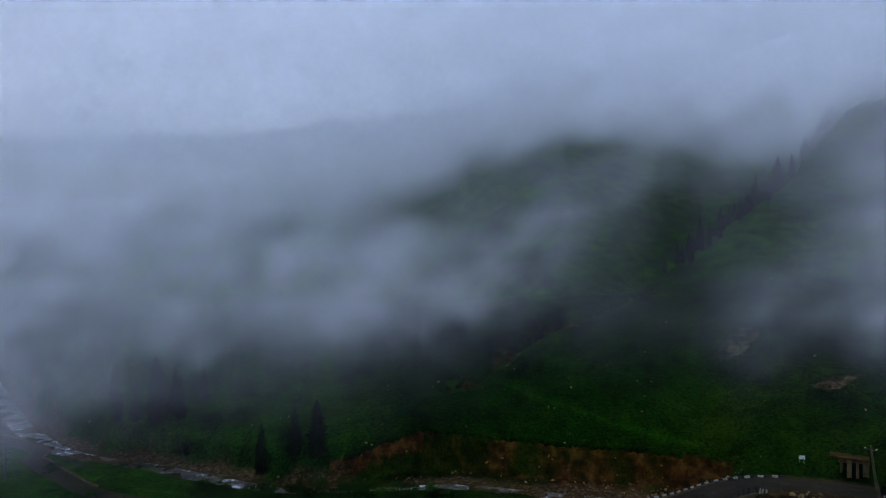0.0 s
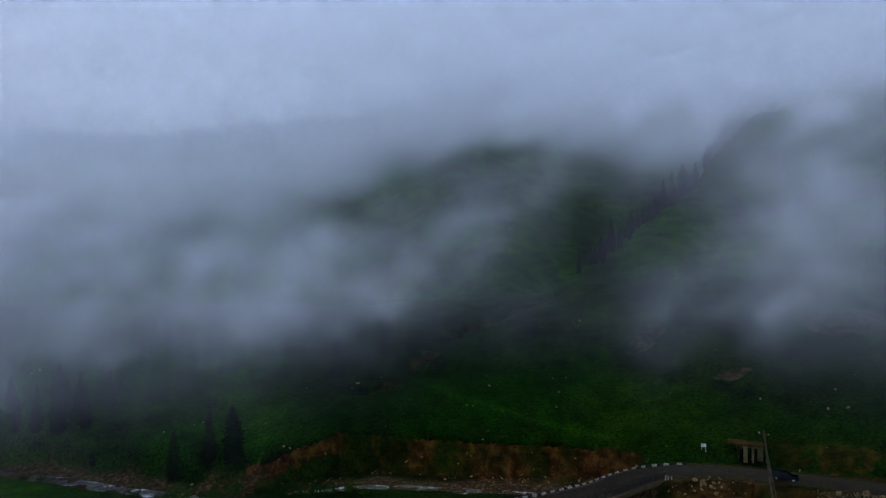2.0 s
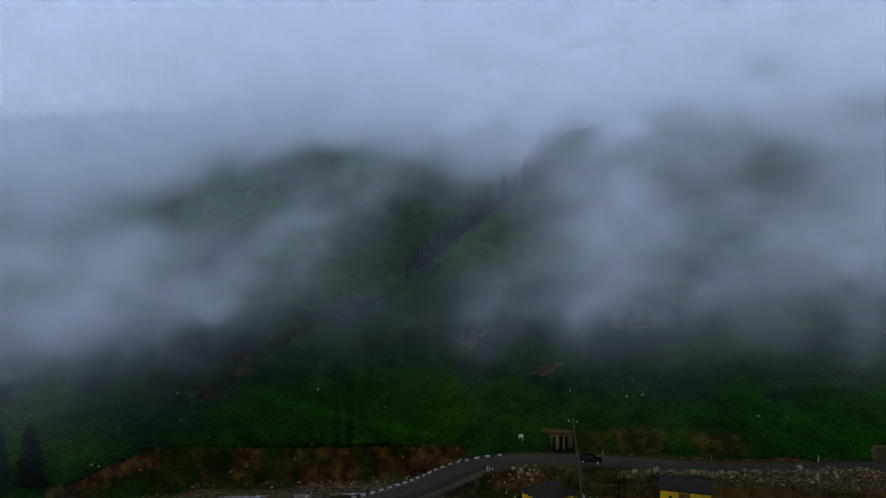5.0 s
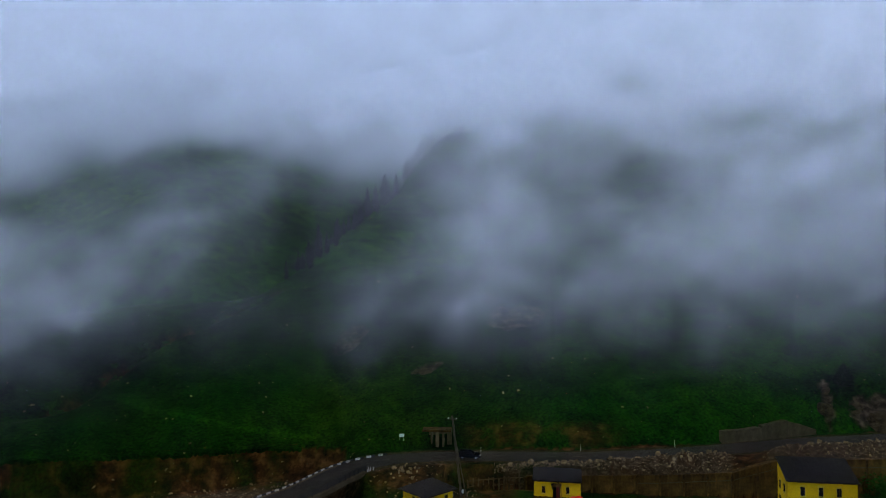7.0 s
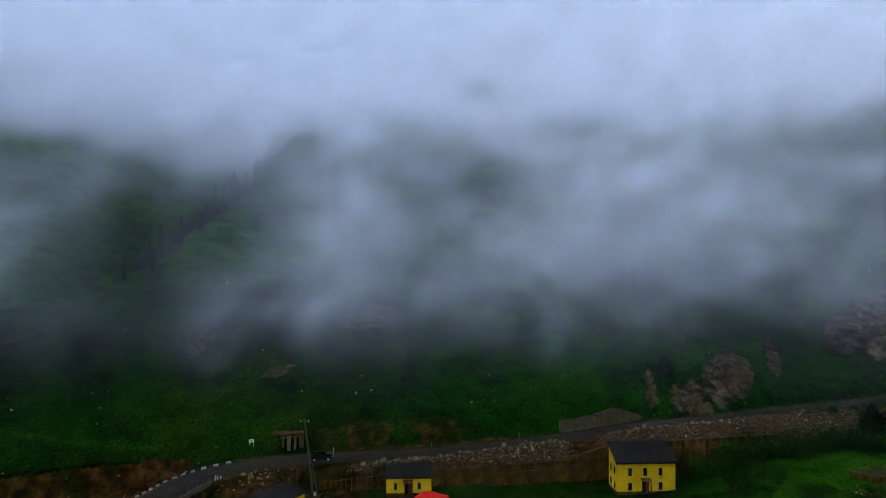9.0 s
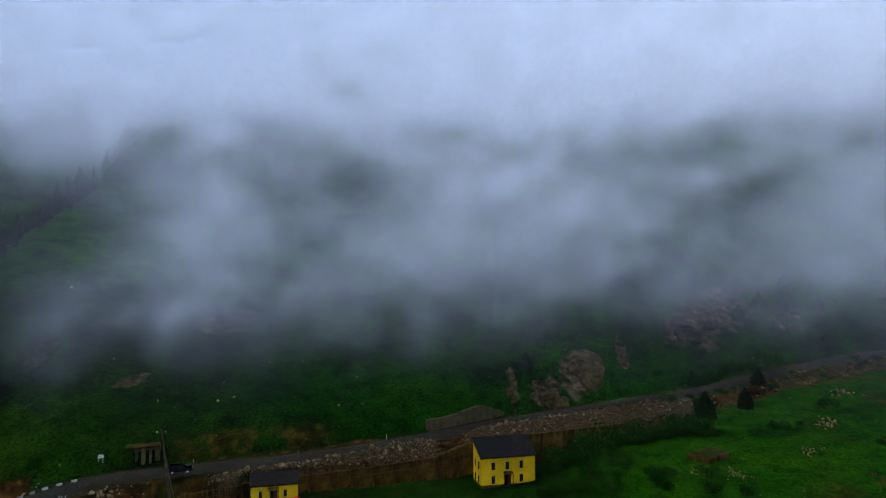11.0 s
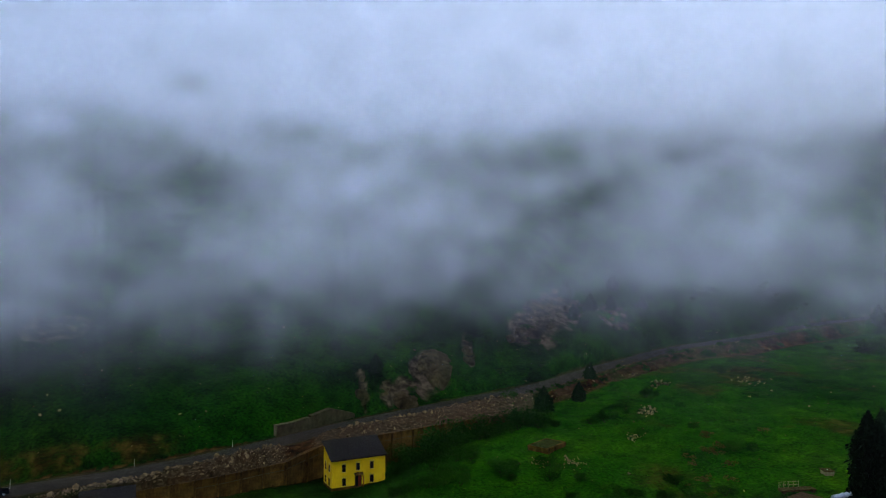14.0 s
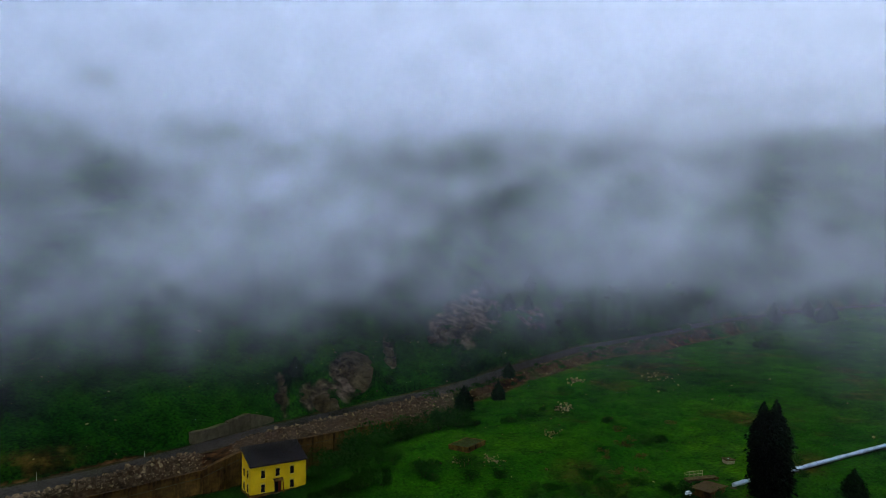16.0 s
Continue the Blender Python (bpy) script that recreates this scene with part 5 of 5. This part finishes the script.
def turf_lip():
    """Overhanging sod along the top of the eroded bank."""
    verts, faces = [], []
    r = random.Random(3)
    az = np.arange(-7.5, 19.5, 0.16)
    for k, a in enumerate(az):
        rf = float(np.interp(a, FOOT_AZ, FOOT_R))
        rf += 1.6 * float(vnoise(np.array([a * 0.8]), np.array([3.0]), 12)[0]) + 0.9 * float(vnoise(np.array([a * 2.6]), np.array([3.0]), 13)[0])
        out = 0.25 + r.uniform(0, 0.5)
        back = at(a, rf + 0.9)
        z = float(np.interp(a, FOOT_AZ, FOOT_Z))
        verts += [(*back, ground_z(*back) - 0.05), (*at(a, rf), z + 0.22), (*at(a, rf - out), z - 0.1), (*at(a, rf - out), z - 0.4 - r.uniform(0, 0.6)), (*at(a, rf + 0.8), z - 0.9)]
        if k:
            b = 5 * k
            for j in range(4):
                faces.append((b - 5 + j, b + j, b + j + 1, b - 4 + j))
    me = mesh_from("turf_edge", verts, faces, M_GROUND)
    me.color_attributes.new("zone", "FLOAT_COLOR", "POINT").data.foreach_set("color", np.zeros(4 * len(verts), np.float32))
    tagged(new("turf_edge", me), "overhanging grass sod along the brown bank", "turf", kind="stuff")


turf_lip()

# ---------------------------------------------------------------- meadow things
def meadow_things():
    x, y = 144.5, 38.2
    s = thing("concrete_slab", x, y, ground_z(x, y), -16, "old brown concrete foundation slab overgrown with moss", "slab")
    part("body", (box(7.6, 5.0, 1.15, 0, 0, -0.3, 0.08), M_BROWNWALL), s)
    part("moss_cover", (box(7.0, 4.4, 0.08, 0, 0, 0.84), M_MOSS), s, "green mossy top")
    for sx, sy, w, d in ((0, -2.35, 7.7, 0.35), (0, 2.35, 7.7, 0.35), (-3.7, 0, 0.35, 4.4), (3.7, 0, 0.35, 4.4)):
        part("rim", (box(w, d, 0.14, sx, sy, 0.82, 0.03), M_BROWNWALL), s)
    # footbridge with railing beside a sunken shed
    x, y = 135.6, -9.6
    f = thing("footbridge", x, y, ground_z(x, y) + 0.5, -58, "small wooden footbridge with a pale metal railing", "footbridge")
    for k in range(12):
        part("plank", (box(0.5, 1.6, 0.09, -2.9 + k * 0.53, 0, 0.0), M_WOOD), f)
    for sy in (-0.6, 0.6):
        part("beam", (box(6.6, 0.2, 0.25, 0, sy, -0.26), M_WOOD), f)
    for k in range(5):
        part("railing_post", (rod((-3 + k * 0.95, 0.75, 0), (-3 + k * 0.95, 0.75, 1.1), 0.045), M_RAIL), f)
    for h in (0.55, 1.08):
        part("rail", (rod((-3, 0.75, h), (0.8, 0.75, h), 0.04), M_RAIL), f)
    for sx in (-2.8, 2.8):
        part("support", (box(0.4, 1.5, 1.4, sx, 0, -1.65), M_CONCRETE), f)
    x, y = 129.6, -10.4
    s = thing("pump_shed", x, y, ground_z(x, y), -32, "low shed with flat rusty brown roof in the grass", "shed")
    part("wall", (box(5.2, 3.6, 1.5, 0, 0, -0.4), M_BROWNWALL), s)
    part("roof", (box(5.8, 4.2, 0.16, 0, 0, 1.1, 0.03), M_WOOD), s, "rusty brown flat roof")
    part("roof_edge", (box(5.9, 0.12, 0.22, 0, -2.1, 1.06), M_BROWNWALL), s)
    x, y = 127.4, -6.9
    t = thing("water_tank", x, y, ground_z(x, y), 0, "small white rounded tank beside the shed", "tank")
    bm = bmesh.new()
    bmesh.ops.create_uvsphere(bm, u_segments=16, v_segments=10, radius=0.55, matrix=Matrix.Translation((0, 0, 0.5)) @ Matrix.Diagonal((1.1, 1, 0.9, 1)))
    part("shell", (bm, M_WHITE), t)
    part("cap", (rod((0, 0, 0.95), (0, 0, 1.1), 0.14), M_STEEL), t)
    x, y = 147, -15.4
    b = thing("inspection_chamber", x, y, ground_z(x, y), 25, "small square chamber with dark lid and pale side", "chamber")
    part("body", (box(1.9, 1.6, 1.0, 0, 0, -0.3, 0.04), M_RAIL), b, "pale painted concrete")
    part("lid", (box(2.3, 2.0, 0.16, 0, 0, 0.7, 0.04), M_WOOD), b, "dark lid")
    part("handle", (box(0.5, 0.1, 0.08, 0, 0, 0.86), M_STEEL), b)


meadow_things()


def pipeline():
    pts = [(133.3, -14.9), (137, -18.9), (145, -27.5), (163, -47.4), (185, -71), (212, -100)]
    tops = [4.5, 4.8, 5.2, 6.6, 8.0, 10.0]
    pipe = thing("pipeline", pts[0][0], pts[0][1], tops[0], 0, "large silver steel pipeline on low concrete supports", "pipe")
    inv = pipe.matrix_world.inverted()
    line = curve_of([(x, y, z) for (x, y), z in zip(pts, tops)], 5.5)
    for p, q in zip(line, line[1:]):
        bm = rod(p, q, 0.38, 0.38, 16)
        bm.transform(inv)
        s = part("pipe_section", (bm, M_STEEL), pipe)
        d = Vector(q - p).normalized()
        ring = rod(Vector(q) - d * 0.09, Vector(q) + d * 0.09, 0.46, 0.46, 16)
        ring.transform(inv)
        part("flange", (ring, M_STEEL), s)
    for p in line[::2]:
        g = ground_z(p[0], p[1])
        part("support", (box(0.7, 1.2, max(p[2] - g - 0.1, 0.4), p[0], p[1], g - 0.3), M_CONCRETE), pipe, "", inv)


pipeline()

# ---------------------------------------------------------------- stones, last of all
STONES = [stone_mesh(k, M_STONE) for k in range(6)]


def heap_of(name, x, y, label, spots, group=""):
    """A heap whose stones are parts: spots of x, y, size."""
    heap = thing(name, x, y, ground_z(x, y), 0, label, "rubble", group)
    inv = heap.matrix_world.inverted()
    zs = ground_of([s[0] for s in spots], [s[1] for s in spots])
    for k, ((sx, sy, size, up), z) in enumerate(zip(spots, zs)):
        m = pose(sx, sy, float(z) + size * 0.22 + up, (k * 53) % 360, (k * 31) % 40, (k * 97) % 360)
        part("stone", STONES[k % 6], heap, "", inv @ m @ Matrix.Diagonal((size * (0.9 + 0.1 * (k % 4)), size, size * (0.8 + 0.1 * (k % 3)), 1)))


def loose_stones(name, spots, label):
    verts, faces = [], []
    forms = [([tuple(v.co) for v in m.vertices], [tuple(p.vertices) for p in m.polygons]) for m in STONES]
    zs = ground_of([s[0] for s in spots], [s[1] for s in spots])
    for k, ((sx, sy, size, up), z) in enumerate(zip(spots, zs)):
        m = pose(sx, sy, float(z) + size * 0.2 + up, (k * 53) % 360, (k * 31) % 40, (k * 97) % 360) @ Matrix.Diagonal((size, size * 0.85, size * 0.8, 1))
        v, f = forms[k % 6]
        b = len(verts)
        verts += [tuple(m @ Vector(p)) for p in v]
        faces += [tuple(i + b for i in q) for q in f]
    me = mesh_from(name, verts, faces, M_STONES)
    return tagged(new(name, me), label, "stones", kind="stuff")


def island_stone():
    m, t, b = material("loose_stone", 0.9)
    _, r1 = noise_ramp(t, 1.5, [(0.3, (0.05, 0.033, 0.016)), (0.7, (0.18, 0.123, 0.064))])
    geo = node(t, "ShaderNodeNewGeometry")
    mr = node(t, "ShaderNodeMapRange")
    mr.inputs[3].default_value, mr.inputs[4].default_value = 0.2, 1.7
    t.links.new(geo.outputs["Random Per Island"], mr.inputs[0])
    t.links.new(blend(t, r1.outputs[0], mr.outputs[0], 1.0, "MULTIPLY"), b.inputs["Base Color"])
    return m


M_STONES = island_stone()
rng = random.Random(77)


def terrace_spot(lo, hi, big):
    a = rng.uniform(lo, hi)
    w, r = float(np.interp(a, WALL_AZ, WALL_R)), float(np.interp(a, ROAD_AZ, ROAD_R))
    f = rng.random()
    return (*at(a, w + 0.7 + (r - 5.2 - w) * f), 0.13 + big * rng.random() ** 4 * (0.45 + 0.8 * f), rng.uniform(-0.05, 0.15))


heap_of("rubble_heap", *at(47, 142), "long heap of pale rubble stones between wall and road", [terrace_spot(36, 53.3, 1.15) for _ in range(290)], "rubble heaps")
heap_of("rubble_heap", *at(62, 158), "heap of pale rubble stones along the road edge", [terrace_spot(56.3, 74, 1.15) for _ in range(260)], "rubble heaps")
loose_stones("rubble_stones", [s for s in (terrace_spot(35, 74, 0.4) for _ in range(4300)) if not 53.0 + rng.random() < math.degrees(math.atan2(s[0], s[1])) < 55.4 + rng.random()], "loose grey and pinkish rubble stones")
spots = []
for k in range(160):       # below the bank and beside the bridge
    spots.append((*at(rng.uniform(11, 24), rng.uniform(140, 150)), 0.2 + 0.7 * rng.random() ** 3, 0))
for k in range(220):
    spots.append((*at(rng.uniform(24.5, 34), rng.uniform(126, 137)), 0.15 + 0.6 * rng.random() ** 3, 0))
for k in range(420):       # river bed
    i = rng.randrange(len(RIVER))
    spots.append((RIVER[i, 0] + rng.uniform(-8, 8), RIVER[i, 1] + rng.uniform(-8, 8), 0.22 + 0.8 * rng.random() ** 4, 0))
for k in range(90):        # stones fallen on the eroded bank
    spots.append((*at(rng.uniform(-6, 20), rng.uniform(146, 153)), 0.2 + 0.6 * rng.random() ** 2, 0))
loose_stones("river_stones", spots, "scattered river boulders and pale stones")
spots = []
for k in range(260):
    a = rng.uniform(-25, 96)
    spots.append((*at(a, float(np.interp(a, FOOT_AZ, FOOT_R)) + 2 + 75 * rng.random() ** 1.7), 0.2 + 0.7 * rng.random() ** 3, 0))
for k in range(22):
    a = rng.gauss(5, 1.6)
    spots.append((*at(a, 176 + rng.gauss(0, 5)), 0.15 + 0.4 * rng.random() ** 2, 0))
for k in range(120):
    spots.append((*at(rng.uniform(70, 106), 128 + 160 * rng.random() ** 1.5), 0.2 + 0.6 * rng.random() ** 3, 0))
for k in range(260):       # bank below the road
    a = rng.uniform(73, 92)
    spots.append((*at(a, float(np.interp(a, ROAD_AZ, ROAD_R)) - rng.uniform(6, 19)), 0.2 + 0.7 * rng.random() ** 3, 0))
loose_stones("field_stones", spots, "pale stones scattered over grass")
for (cx, cy, n, spread, size, label) in ((134.1, 36.9, 30, 1.4, 0.45, "small pile of pale stones beside the slab"), (136.6, 30.3, 32, 1.9, 0.45, "loose pile of brown stones in the meadow"),
                                         (182.7, 21.5, 40, 2.2, 0.7, "heap of brown stones and timber in the meadow"), (158.5, 21.8, 24, 1.5, 0.5, "low stone heap in the grass"),
                                         (63.6, 119.9, 26, 1.7, 0.7, "cluster of large pale boulders near the bridge"), (214, 22, 30, 2.5, 0.8, "grey stone heap at the meadow edge"),
                                         (225, -3, 26, 4.5, 0.7, "line of pale stones across the meadow")):
    heap_of("stone_pile", cx, cy, label, [(cx + rng.gauss(0, spread), cy + rng.gauss(0, spread * 0.7), size * rng.uniform(0.4, 1.2), rng.uniform(0, 0.15)) for _ in range(n)])

for proto in [p for p, _ in SLIM + WIDE + BROAD] + BUSH + RUST:
    for o in (*proto.children, proto):
        bpy.data.objects.remove(o)
